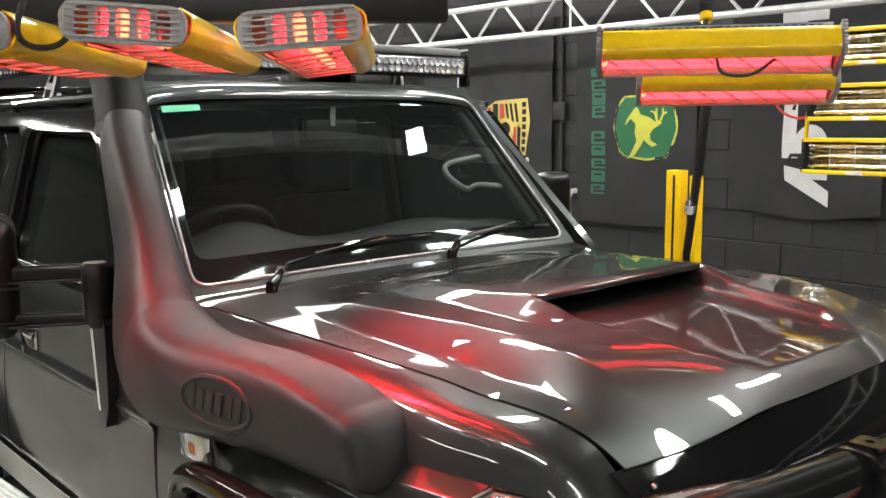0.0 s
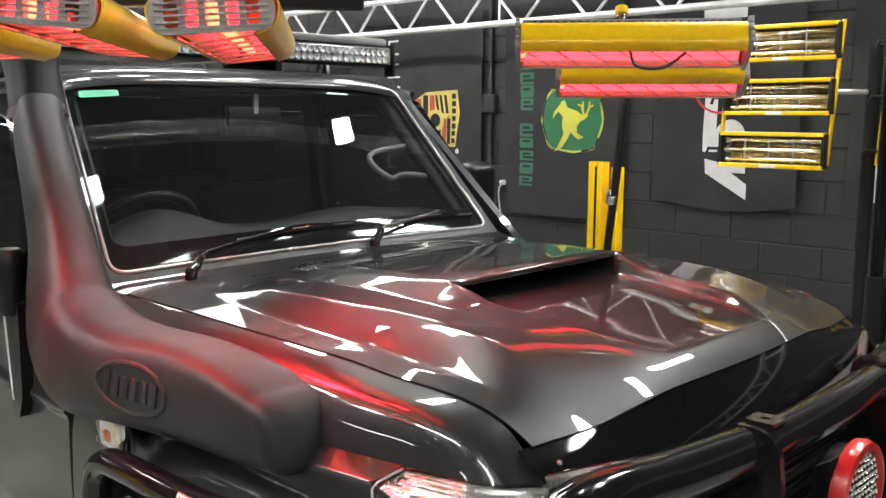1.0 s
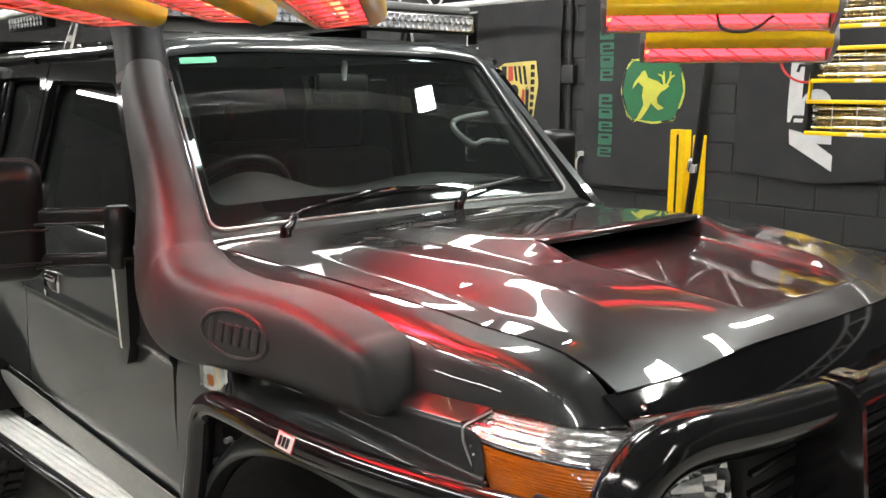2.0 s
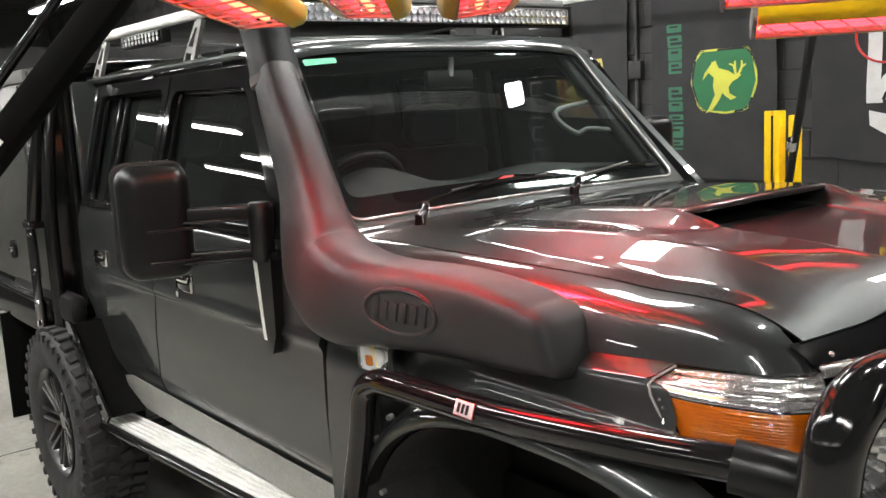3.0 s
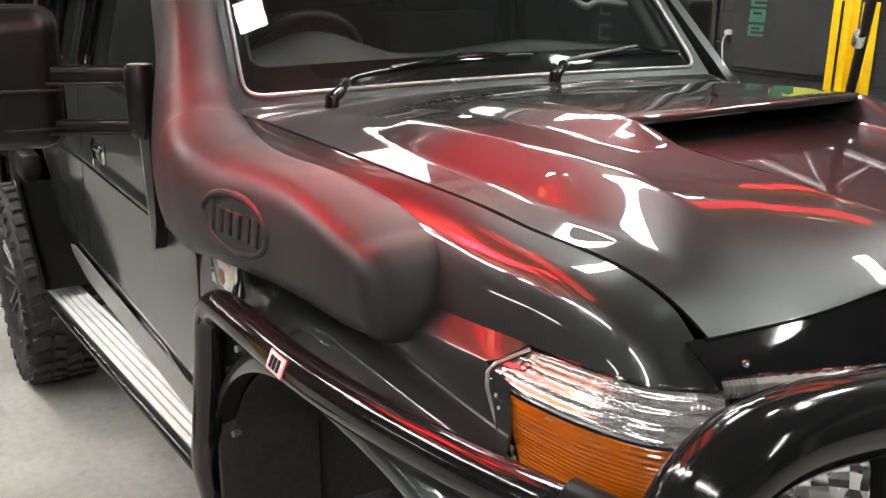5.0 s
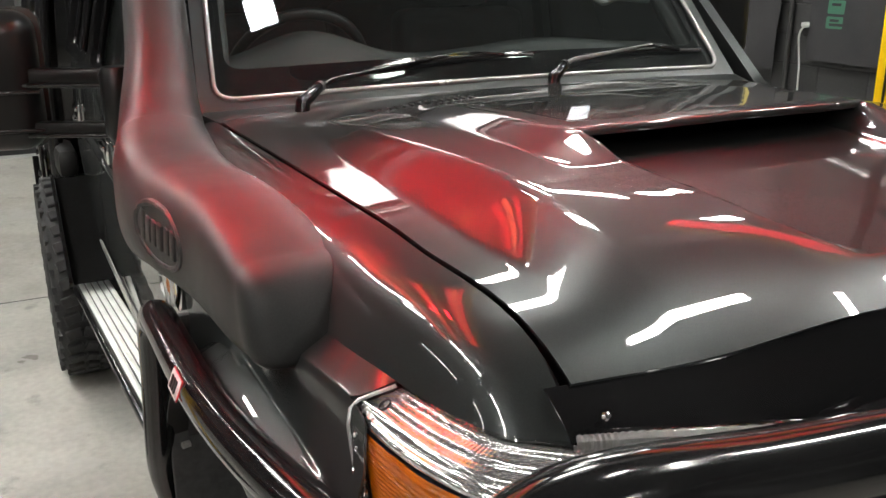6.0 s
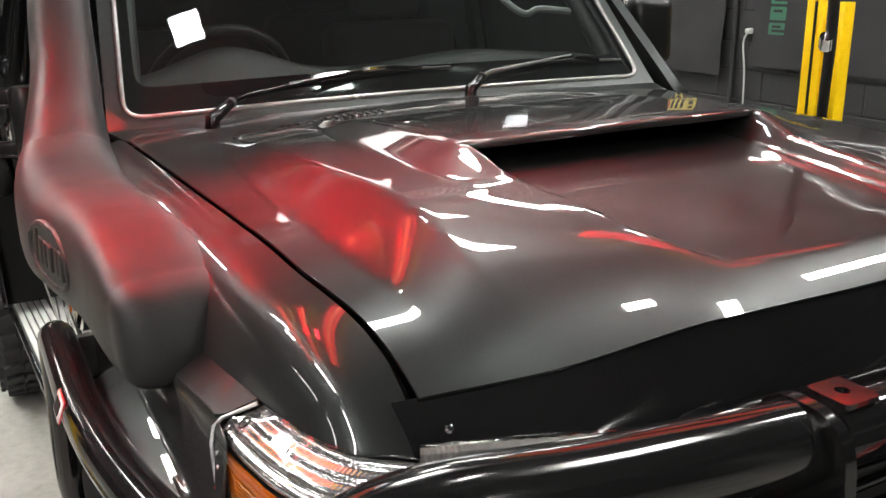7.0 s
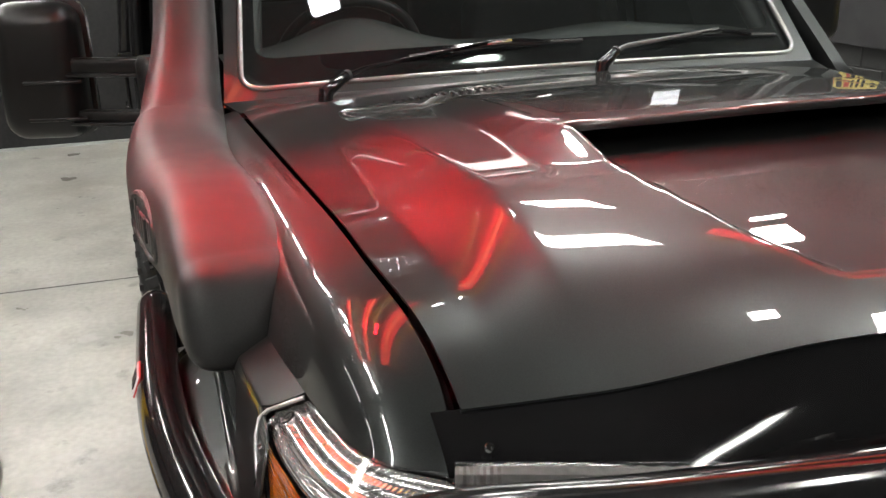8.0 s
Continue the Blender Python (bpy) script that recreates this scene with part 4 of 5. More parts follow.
# Wheels.
def wheel(x, sign):
    m = Matrix.Translation((x, sign * (0.84 if x > 0 else 0.885), 0.42)) @ Matrix.Rotation(radians(-90 * sign), 4, "X")
    e = new("wheel")
    e.parent = truck
    prof = [(0.235, 0.12), (0.27, 0.135), (0.34, 0.145), (0.385, 0.135), (0.405, 0.11), (0.407, 0.0), (0.405, -0.11), (0.385, -0.135), (0.34, -0.145), (0.235, -0.12)]
    t = part("tyre", lathe(prof, m, 64), RUBBER, e, "black mud-terrain tyre")
    inner = bmesh.new()
    for k in range(36):
        a = 2 * math.pi * k / 36
        for z, w, turn in ((0.088, 0.062, 0.25), (0.03, 0.046, -0.35), (-0.03, 0.046, 0.35), (-0.088, 0.062, -0.25)):
            mm = m @ Matrix.Rotation(a + (0.06 if z > 0 else -0.03), 4, "Z") @ Matrix.Translation((0.409, 0, z)) @ Matrix.Rotation(turn, 4, "X")
            if z > 0 and sign < 0:
                lug = new("tread_lug", LUG if z > 0.05 else LUG_IN)
                lug.parent = t
                lug.matrix_basis = mm
            else:
                box(0, 0, 0, 0.022, 0.044, w, 0, mm, inner)
        mm = m @ Matrix.Rotation(a, 4, "Z") @ Matrix.Translation((0.378, 0, 0.138))
        box(0, 0, 0, 0.034, 0.026, 0.016, 0, mm, inner)
    tagged(part("tread", inner, RUBBER, t), kind="stuff")
    r = part("rim", lathe([(0.236, 0.128), (0.240, 0.132), (0.228, 0.118), (0.212, 0.05), (0.205, 0.0), (0.10, 0.015), (0.06, 0.06), (0.0001, 0.065)], m, 48), RIM, e, "black alloy rim")
    for k in range(8):
        mm = m @ Matrix.Rotation(2 * math.pi * k / 8, 4, "Z")
        for o in (-0.022, 0.022):
            part("spoke", box(0.135, o, 0.078, 0.17, 0.018, 0.034, 0.006, mm @ Matrix.Rotation(radians(-9), 4, "Y")), RIM, r)
        part("wheel_nut", tube([mm @ Vector((0.058, 0.0, 0.06)), mm @ Vector((0.058, 0.0, 0.085))], 0.009, 8), CHROME, r)
    part("hub_cap", tube([m @ Vector((0, 0, 0.05)), m @ Vector((0, 0, 0.10))], 0.038, 20), RIM, r)


def lug_mesh(w):
    b = box(0, 0, 0, 0.022, 0.044, w, 0.004, seg=1)
    me = bpy.data.meshes.new("tread_lug")
    b.to_mesh(me)
    b.free()
    me.materials.append(RUBBER)
    return me


LUG, LUG_IN = lug_mesh(0.062), lug_mesh(0.046)
CANOPY = mat("canopy_paint", (0.050, 0.052, 0.048), 0.42, 0.0, 0.3, 0.15, grain=(40, 0.12, 3, 0.15))
RIM = mat("satin_black_rim", (0.012, 0.012, 0.0125), 0.3, 0.0, 0.35, 0.06, grain=(60, 0.1, 8, 0.1))
for x in (0.865, -1.99):
    for sign in (-1, 1):
        wheel(x, sign)

# Tray and canopy behind the cab.
tray = part("tray", box(-3.25, 0, 0.855, 2.3, 1.94, 0.17, 0.015), POWDER, truck)
part("tray_lip", box(-3.25, -0.972, 0.925, 2.3, 0.012, 0.02, 0.004), POWDER, tray)
canopy = part("canopy", box(-3.25, 0, 1.45, 2.28, 1.86, 1.0, 0.03), CANOPY, truck, "dark satin canopy")
part("canopy_door", box(-3.25, -0.934, 1.45, 2.0, 0.012, 0.86, 0.005), CANOPY, canopy)
part("top_rail", box(-3.25, -0.936, 1.915, 2.26, 0.020, 0.055, 0.006), MID_GREY, canopy, "paler grey rail along the canopy's top")
part("canopy_lock", tube([(-2.62, -0.935, 1.12), (-2.62, -0.955, 1.12)], 0.045, 20), BLACK_GLOSS, canopy)
part("lock_handle", box(-2.62, -0.96, 1.12, 0.05, 0.012, 0.02, 0.004), CHROME, canopy)
for sign in (-1, 1):
    br = part("bracket", box(-2.13, sign * 0.985, 1.05, 0.11, 0.016, 0.50, 0.006), POWDER, truck, "black bolted bracket")
    part("tray_post", tube([(-2.10, sign * 0.975, 1.28), (-2.02, sign * 0.93, 1.77), (-2.02, sign * 0.86, 1.86)], 0.030, 14), POWDER, truck)
    part("post_foot", box(-2.10, sign * 0.975, 1.28, 0.10, 0.07, 0.03, 0.006), POWDER, br)
    for z in (1.24, 1.07, 0.93, 0.84):
        part("bolt", tube([(-2.125, sign * 0.990, z), (-2.125, sign * 1.003, z)], 0.012, 8), CHROME, br)
for sign in (-1, 1):
    bar_part("headboard_tube", [(-2.02, sign * 0.93, 0.80), (-2.02, sign * 0.92, 1.4), (-2.04, sign * 0.86, 1.80), (-2.06, sign * 0.78, 1.92), (-2.06, 0, 1.95)], 0.03, truck)
    part("headboard_tube", tube([(-2.05, sign * 0.80, 0.90), (-2.05, sign * 0.80, 1.86)], 0.022, 12), POWDER, truck)
    part("mud_flap", box(-2.85, sign * 0.86, 0.50, 0.015, 0.28, 0.55, 0.004), SHADE, truck)
    guard = part("mud_guard", slab(rounded([(-1.42, 0.545), (-1.37, 0.585), (-1.62, 0.775), (-1.74, 0.90), (-1.80, 0.90), (-1.76, 0.83), (-1.65, 0.72)], 0.015, 4), lambda a, b, d: (a, sign * (0.965 + d), b), 0.012), BLACK_GLOSS, truck, "black plastic guard ahead of the rear wheel")
    # Flat black sheet added behind the guard to hide the tyre's lugs.
    part("guard_filler", grid(lambda u, v: (-1.40 - 0.36 * u, sign * (0.74 + 0.222 * v), 0.57 + 0.32 * u - 0.03 * math.sin(3.14 * u)), 8, 4), SHADE, guard)
    part("rear_flare", box(-2.3, sign * 0.90, 0.92, 0.9, 0.08, 0.12, 0.03), BLACK_TRIM, truck)

part("headboard", box(-2.092, 0, 1.40, 0.012, 1.80, 1.00, 0.004), POWDER, truck, "black sheet headboard behind the cab")

# Roof rack and light bars.
rack = part("roof_rack", box(-1.30, 0, 2.055, 1.50, 1.30, 0.03, 0.010), BLACK_TRIM, truck, "black flat roof rack")
for sign in (-1, 1):
    part("rack_side", tube([(-0.56, sign * 0.665, 2.055), (-2.05, sign * 0.665, 2.055)], 0.02, 12), ALLOY, rack)
    for x in (-0.93, -1.86):
        outline = [(-0.045, 0.0), (0.055, 0.0), (0.075, 0.155), (0.045, 0.16), (0.02, 0.15)]
        holes = [rounded([(-0.005, 0.07), (0.035, 0.065), (0.05, 0.13), (0.035, 0.13)], 0.006, 3), rounded([(-0.02, 0.02), (0.03, 0.018), (0.033, 0.045), (-0.012, 0.05)], 0.005, 3)]
        foot = part("rack_foot", holed(outline, holes, lambda a, b: (x + a, sign * (0.715 - 0.25 * b), 1.872 + b)), DARK_CAST, rack, "dark grey cast bracket")
        solid(foot, 0.016, 0)
    sl = part("side_light", box(-1.39, sign * 0.675, 2.005, 0.42, 0.035, 0.05, 0.006), BLACK_TRIM, rack)
    part("side_lens", box(-1.39, sign * 0.694, 2.005, 0.39, 0.006, 0.036, 0.002), BLACK_GLOSS, sl)
    for k in range(11):
        for z in (1.996, 2.014):
            part("led_cup", tube([(-1.565 + 0.035 * k, sign * 0.696, z), (-1.565 + 0.035 * k, sign * 0.700, z)], 0.0085, 8), LED_CUP, sl)
lb = part("light_bar", box(-0.50, 0, 2.012, 0.07, 1.36, 0.072, 0.012), BLACK_TRIM, truck)
part("wind_fairing", box(-0.53, 0, 2.066, 0.10, 1.34, 0.030, 0.012), MID_GREY, lb, "dark grey fairing")
part("light_bar_face", box(-0.464, 0, 2.012, 0.006, 1.33, 0.056, 0.002), BRIGHT, lb)
for k in range(48):
    for z in (1.999, 2.025):
        at = Matrix.Translation((-0.4535, -0.635 + 0.027 * k, z)) @ Matrix.Rotation(radians(90), 4, "Y")
        part("led_cup", lathe([(0.0132, 0.0), (0.0115, -0.002), (0.0085, -0.0055), (0.0001, -0.0075)], at, 8), LED_CUP, lb)
for sign in (-1, 1):
    part("light_bracket", box(-0.50, sign * 0.70, 2.0, 0.05, 0.014, 0.12, 0.003), BLACK_TRIM, lb)

# Cabin.
def dash_point(u, v):
    y = (2 * v - 1) * 0.72
    hood = 0.075 * math.exp(-((y + 0.37) / 0.17) ** 2) * smooth(0.25, 0.75, u)
    pod = 0.03 * math.exp(-((y - 0.35) / 0.25) ** 2) * smooth(0.1, 0.6, u)
    return (-0.03 - 0.42 * u, y, 1.385 + 0.055 * smooth(0, 0.5, u) + hood + pod - 0.10 * smooth(0.86, 1, u))


part("dashboard", grid(dash_point, 24, 50), DASH, truck)
part("dash_front", box(-0.44, 0, 1.22, 0.05, 1.4, 0.30, 0.02), DASH, truck)
wheel_m = Matrix.Translation((-0.50, -0.36, 1.395)) @ Matrix.Rotation(radians(-58), 4, "Y")
sw = part("steering_wheel", tube([wheel_m @ Vector((0.19 * math.cos(a), 0.19 * math.sin(a), 0)) for a in (2 * math.pi * k / 40 for k in range(40))], 0.016, 10, closed=True), BLACK_TRIM, truck)
part("steering_hub", box(0, 0, -0.02, 0.20, 0.14, 0.05, 0.02, wheel_m), BLACK_TRIM, sw)
for x in (-0.95, -1.62):
    for y in (-0.37, 0.37):
        seat = part("seat", box(x, y, 1.20, 0.15, 0.48, 0.66, 0.05, seg=4), CLOTH, truck)
        part("headrest", box(x - 0.04, y, 1.62, 0.10, 0.26, 0.17, 0.04, seg=4), CLOTH, seat)
        part("cushion", box(x + 0.28, y, 0.86, 0.52, 0.50, 0.16, 0.05, seg=3), CLOTH, seat)
part("headlining", box(-1.15, 0, 1.885, 1.45, 1.36, 0.02), GREY_TRIM, truck)
rvm = part("rear_view_mirror", box(-0.44, 0.03, 1.79, 0.03, 0.21, 0.065, 0.012), BLACK_TRIM, truck)
part("mirror_stem", tube([(-0.42, 0.03, 1.87), (-0.43, 0.03, 1.80)], 0.010, 8), GREY_TRIM, rvm)
for s in (-1, 1):
    part("inner_post", tube([ws(0.97 * s, 0.0, -0.045), ws(0.955 * s, 1.0, -0.045)], 0.028, 10), DASH, truck)
part("grab_handle", tube(spline([ws(0.93, 0.66, -0.06), ws(0.72, 0.66, -0.10), ws(0.66, 0.58, -0.10), ws(0.73, 0.48, -0.1), ws(0.80, 0.48, -0.08), ws(0.93, 0.44, -0.06)], 30), 0.010, 8), MID_GREY, truck)


# ---- heat lamps ----
def cassette(root, m, length, lit, half=0.093, aim=None, power=0.0, hot=True, H=0.018):
    """One infrared cassette along x of m: vented end caps, rounded yellow sides, hot tubes over a wire guard."""
    prof = rounded([(-half, -0.042), (half, -0.042), (half, H), (-half, H)], 0.029, 8)
    body = part("shell", box(length / 2, 0, H - 0.004, length - 0.03, half * 1.75, 0.008, 0.003, m), STEEL, root)
    for k, x in enumerate((0.0, length - 0.018)):
        cap = part("end_cap", holed(prof, [rounded([(c - 0.010, -0.034), (c + 0.010, -0.034), (c + 0.010, 0.010), (c - 0.010, 0.010)], 0.009, 4) for c in (-0.060, -0.030, 0.0, 0.030, 0.060)], lambda a, b: m @ Vector((x + (0.0 if k == 0 else 0.018), a, b))), CAST, root, "grey cast end cap with vents")
        solid(cap, 0.014, 0)
        for j in range(6):
            part("vent_rib", box(x + (-0.007 if k == 0 else 0.025), 0, -0.034 + 0.0094 * j, 0.008, half * 1.80, 0.0038, 0.0012, m), CAST, cap)
        # Glowing stubs stand for the tube-lit inside that shows through the vents.
        if k == 0 and lit:
            for c in (-0.030, 0.0, 0.030):
                part("vent_glow", tube([m @ Vector((0.014, c, -0.032)), m @ Vector((0.016, c, 0.008))], 0.009, 8), RED_GLOW if c else HOT, cap)
        elif k == 0:
            part("cap_inner", box(0.02, 0, -0.012, 0.004, half * 1.8, 0.05, 0, m), BLACK_TRIM, cap)
    for s in (1, -1):
        pts = spline([(s * (half - 0.014), H, 0), (s * (half + 0.003), H - 0.012, 0), (s * (half + 0.005), -0.012, 0), (s * (half - 0.004), -0.034, 0), (s * (half - 0.032), -0.046, 0)], 18)
        solid(part("side_cover", grid(lambda u, v: m @ Vector((0.012 + (length - 0.024) * u, pts[round(v * 17)].x, pts[round(v * 17)].y)), 3, 17), YELLOW, root), 0.003, 0)
        part("cover_edge", tube([m @ Vector((0.012, s * (half - 0.034), -0.045)), m @ Vector((length - 0.012, s * (half - 0.034), -0.045))], 0.003, 6), STEEL, root)
    part("reflector", grid(lambda u, v: m @ Vector((0.02 + (length - 0.04) * u, (half - 0.036) * (2 * v - 1), 0.010 - 0.048 * (2 * v - 1) ** 2)), 2, 14), LIT_REFLECTOR if lit else GILT, root)
    for y in (-0.036, 0.0, 0.036):
        part("heating_tube", tube([m @ Vector((0.03, y, -0.022)), m @ Vector((length - 0.03, y, -0.022))], 0.0085 if hot else 0.0055, 10), (HOT if y == 0 and hot else RED_GLOW if hot else RED_DULL) if lit else QUARTZ, root)
    for j in range(7):
        x = 0.03 + (length - 0.16) * j / 6
        part("guard_wire", tube([m @ Vector((x, 0.034 - half, -0.046)), m @ Vector((x + 0.10, half - 0.034, -0.046))], 0.0021, 6), GREY_TRIM, root)
    if power:
        c = m @ Vector((length / 2, 0, -0.052))
        area("heat_glow", look(c, aim) @ pose(0, 0, 0, 0, 0, 90), 0.62, 0.11, LAMP_W * power, LAMP_RED, LAMP_SPREAD if power > 0.5 else 32)


def along(x, y, z, dx, dy, tilt=0.0):
    return Matrix.Translation((x, y, z)) @ Matrix.Rotation(math.atan2(dy, dx), 4, "Z") @ Matrix.Rotation(radians(tilt), 4, "X")


BOOM0, BOOM1 = (-0.81, -1.76, 1.20), (-0.19, -1.03, 2.22)
STRUT0, STRUT1 = (-0.62, -1.53, 1.66), (-0.36, -1.22, 2.11)
heater = thing("infrared_heater", "lit yellow infrared curing heater hanging over the bonnet", "heater")
D = (-0.78, 0.625)
for px, py, tilt, aim in ((0.566, -1.359, 0, (0.06, -0.70, 1.43)), (0.731, -1.155, 4, (0.66, -0.80, 1.33)), (0.907, -0.961, -4, (0.86, -0.36, 1.38))):
    cassette(heater, along(px, py, 1.972 if tilt > 0 else 1.963, *D, tilt), 0.76, True, aim=aim, power=0.48 if px < 0.6 else 0.9 if px < 0.8 else 3.2)
beam_m = along(0.50, -1.00, 2.015, 0.625, 0.78)
part("beam", box(0, 0, 0, 1.05, 0.055, 0.05, 0.006, beam_m), BLACK_TRIM, heater, "black steel beam")
for k in (-0.42, -0.02, 0.25):
    part("bracket", box(k, 0, -0.025, 0.03, 0.04, 0.05, 0.004, beam_m), STEEL, heater)
part("cable", tube(spline([(0.62, -1.25, 2.03), (0.64, -1.28, 1.95), (0.60, -1.24, 1.93), (0.56, -1.18, 1.95), (0.55, -1.15, 2.03)], 24), 0.005, 8), RUBBER, heater, "black hanging cable")
part("boom", box(0, 0, 0, 1.40, 0.085, 0.075, 0.008, along_line(BOOM0, BOOM1)), SHADE, heater, "black steel boom")
part("boom_plate", box(-0.06, -0.045, 0, 0.045, 0.004, 0.035, 0.001, along_line(BOOM0, BOOM1)), WHITE, heater)
part("boom_head", tube([BOOM1, (0.12, -1.0, 2.26), (0.48, -1.01, 2.10)], 0.03, 12), BLACK_TRIM, heater)
part("mast", box(-0.84, -1.80, 0.65, 0.09, 0.09, 1.25, 0.008), YELLOW, heater)
part("mast_foot", box(-0.84, -1.80, 0.04, 0.6, 0.5, 0.08, 0.01), BLACK_TRIM, heater)
part("gas_strut", tube([STRUT0, STRUT1], 0.014, 12), BLACK_GLOSS, heater)

heater2 = thing("infrared_heater", "lit yellow infrared curing heater on an angled arm", "heater")
E2 = (0.80, 0.60)
ARM_TOP = (0.559, 0.728, 2.02)
SMALL = Matrix.Scale(0.66, 4)
UNIT_A, UNIT_B = along(0.601, 0.137, 1.968, *E2, -27) @ SMALL, along(0.482, 0.468, 1.898, *E2, -27) @ SMALL
cassette(heater2, UNIT_A, 0.865, True, hot=False, H=0.060)
cassette(heater2, UNIT_B, 0.80, True, hot=False, H=0.058)
mm = UNIT_A @ Matrix.Translation((0, 0.02, 0.085))
vent = part("vent_plate", box(0.432, -0.02, 0.02, 0.84, 0.006, 0.050, 0.002, mm), DARK_CAST, heater2, "perforated grey vent plate")
for j in range(26):
    for r in range(2):
        part("vent_slot", box(0.045 + 0.0298 * j + 0.013 * r, -0.026, 0.014 + 0.016 * r, 0.016, 0.004, 0.007, 0, mm), BLACK_TRIM, vent)
for x in (-0.008, 0.861):
    plate = part("end_plate", slab(rounded([(-0.105, -0.05), (0.105, -0.05), (0.105, 0.085), (-0.105, 0.085)], 0.03, 5), lambda a, b, d: UNIT_A @ Vector((x + d, a, b)), 0.012), CAST, heater2, "grey end plate")
    for k in range(7):
        part("plate_tooth", box(x + 0.006, -0.108, -0.03 + 0.016 * k, 0.016, 0.008, 0.008, 0.001, UNIT_A), CAST, plate)
part("hose_fitting", tube([mm @ Vector((0.40, 0.0, 0.02)), mm @ Vector((0.40, 0.01, 0.085))], 0.012, 12), GILT, heater2, "brass hose fitting")
part("fitting_cap", tube([mm @ Vector((0.40, 0.01, 0.085)), mm @ Vector((0.40, 0.01, 0.115))], 0.017, 12), YELLOW, heater2)
part("yoke", tube([UNIT_A @ Vector((0.43, 0.0, 0.10)), UNIT_B @ Vector((0.42, 0.0, 0.07)), ARM_TOP], 0.014, 12), BLACK_TRIM, heater2)
part("channel", box(-0.100, 1.535, 0.79, 0.008, 0.03, 1.58, 0.002), BLACK_TRIM, heater2)
part("post", box(-0.121, 1.55, 0.80, 0.036, 0.05, 1.60, 0.003), YELLOW, heater2, "yellow steel post")
part("post", box(-0.081, 1.55, 0.80, 0.032, 0.05, 1.60, 0.003), YELLOW, heater2, "yellow steel post")
part("post", box(-0.008, 1.55, 0.79, 0.036, 0.05, 1.58, 0.003), YELLOW, heater2, "yellow steel post")
part("arm", tube([(-0.02, 1.506, 0.95), (-0.014, 1.50, 1.257), (0.084, 1.385, 1.456), (0.258, 1.16, 1.755), (0.357, 1.022, 1.874), ARM_TOP], 0.017, 12), BLACK_TRIM, heater2)
part("strut", tube([(0.080, 1.37, 1.452), (0.098, 1.349, 1.488)], 0.022, 12), CHROME, heater2)
part("foot", box(-0.07, 1.55, 0.05, 0.6, 0.6, 0.10, 0.02), BLACK_TRIM, heater2)
part("flex", tube(spline([(0.865, 0.25, 1.955), (0.891, 0.240, 1.919), (0.944, 0.275, 1.915), (0.984, 0.31, 1.95)], 20), 0.004, 8), RUBBER, heater2)


def lamp_rack(x, y, turn, label):
    """Three unlit quartz cassettes, one over another, in a yellow frame on a black mast."""
    t = thing("lamp_rack", label, "heat lamp", (x, y, 0), "unlit lamp racks")
    for k in range(3):
        m = Matrix.Translation((x - 0.015 * k, y, 2.11 - 0.232 * k)) @ Matrix.Rotation(radians(turn), 4, "Z")
        lamp = part("cassette_frame", box(-0.235, 0, 0, 0.02, 0.05, 0.15, 0.004, m), BLACK_TRIM, t)
        box_b = part("cassette_frame", box(0.235, 0, 0, 0.02, 0.05, 0.15, 0.004, m), BLACK_TRIM, t)
        for z in (0.07, -0.07):
            part("rail", box(0, -0.01, z, 0.47, 0.05, 0.018, 0.004, m), YELLOW, t)
        part("reflector", grid(lambda u, v: m @ Vector((0.45 * (u - 0.5), 0.03 - 0.03 * math.cos(2 * math.pi * 3 * v), 0.125 * (v - 0.5))), 2, 48), GILT, t)
        for z in (-0.042, 0.0, 0.042):
            part("quartz_tube", tube([m @ Vector((-0.225, 0.0, z)), m @ Vector((0.225, 0.0, z))], 0.008, 10), CHROME, t)
        for xx in (-0.11, 0.0, 0.11):
            part("guard_wire", tube([m @ Vector((xx, -0.032, -0.065)), m @ Vector((xx, -0.032, 0.065))], 0.0016, 5), STEEL, t)
        part("knob", tube([m @ Vector((-0.25, 0, 0.0)), m @ Vector((-0.30, -0.01, 0.0)), m @ Vector((-0.31, -0.01, -0.03))], 0.008, 8), BLACK_TRIM, t)
        part("plate", box(0.0, -0.037, -0.07, 0.07, 0.004, 0.014, 0, m), WHITE, t)
    R = Matrix.Rotation(radians(turn), 4, "Z")
    for s in (-0.246, 0.246):
        hi, lo = Vector((x, y, 2.19)) + R @ Vector((s, 0.012, 0)), Vector((x - 0.036, y, 1.59)) + R @ Vector((s, 0.012, 0))
        part("upright", box(0, 0, 0, 0.61, 0.018, 0.014, 0.003, along_line(hi, lo)), YELLOW, t)
    part("mast", tube([(x + 0.30, y + 0.25, 0.05), (x + 0.30, y + 0.25, 2.1)], 0.03, 12), BLACK_TRIM, t)
    part("link", tube([(x + 0.30, y + 0.25, 1.9), (x + 0.1, y + 0.06, 1.9)], 0.012, 8), STEEL, t)
    part("foot", box(x + 0.30, y + 0.25, 0.03, 0.5, 0.5, 0.06, 0.01), BLACK_TRIM, t)


lamp_rack(0.395, 2.2, 0, "unlit rack of three quartz heat lamps in yellow frames")
lamp_rack(1.02, 2.45, 12, "unlit rack of three quartz heat lamps in yellow frames")

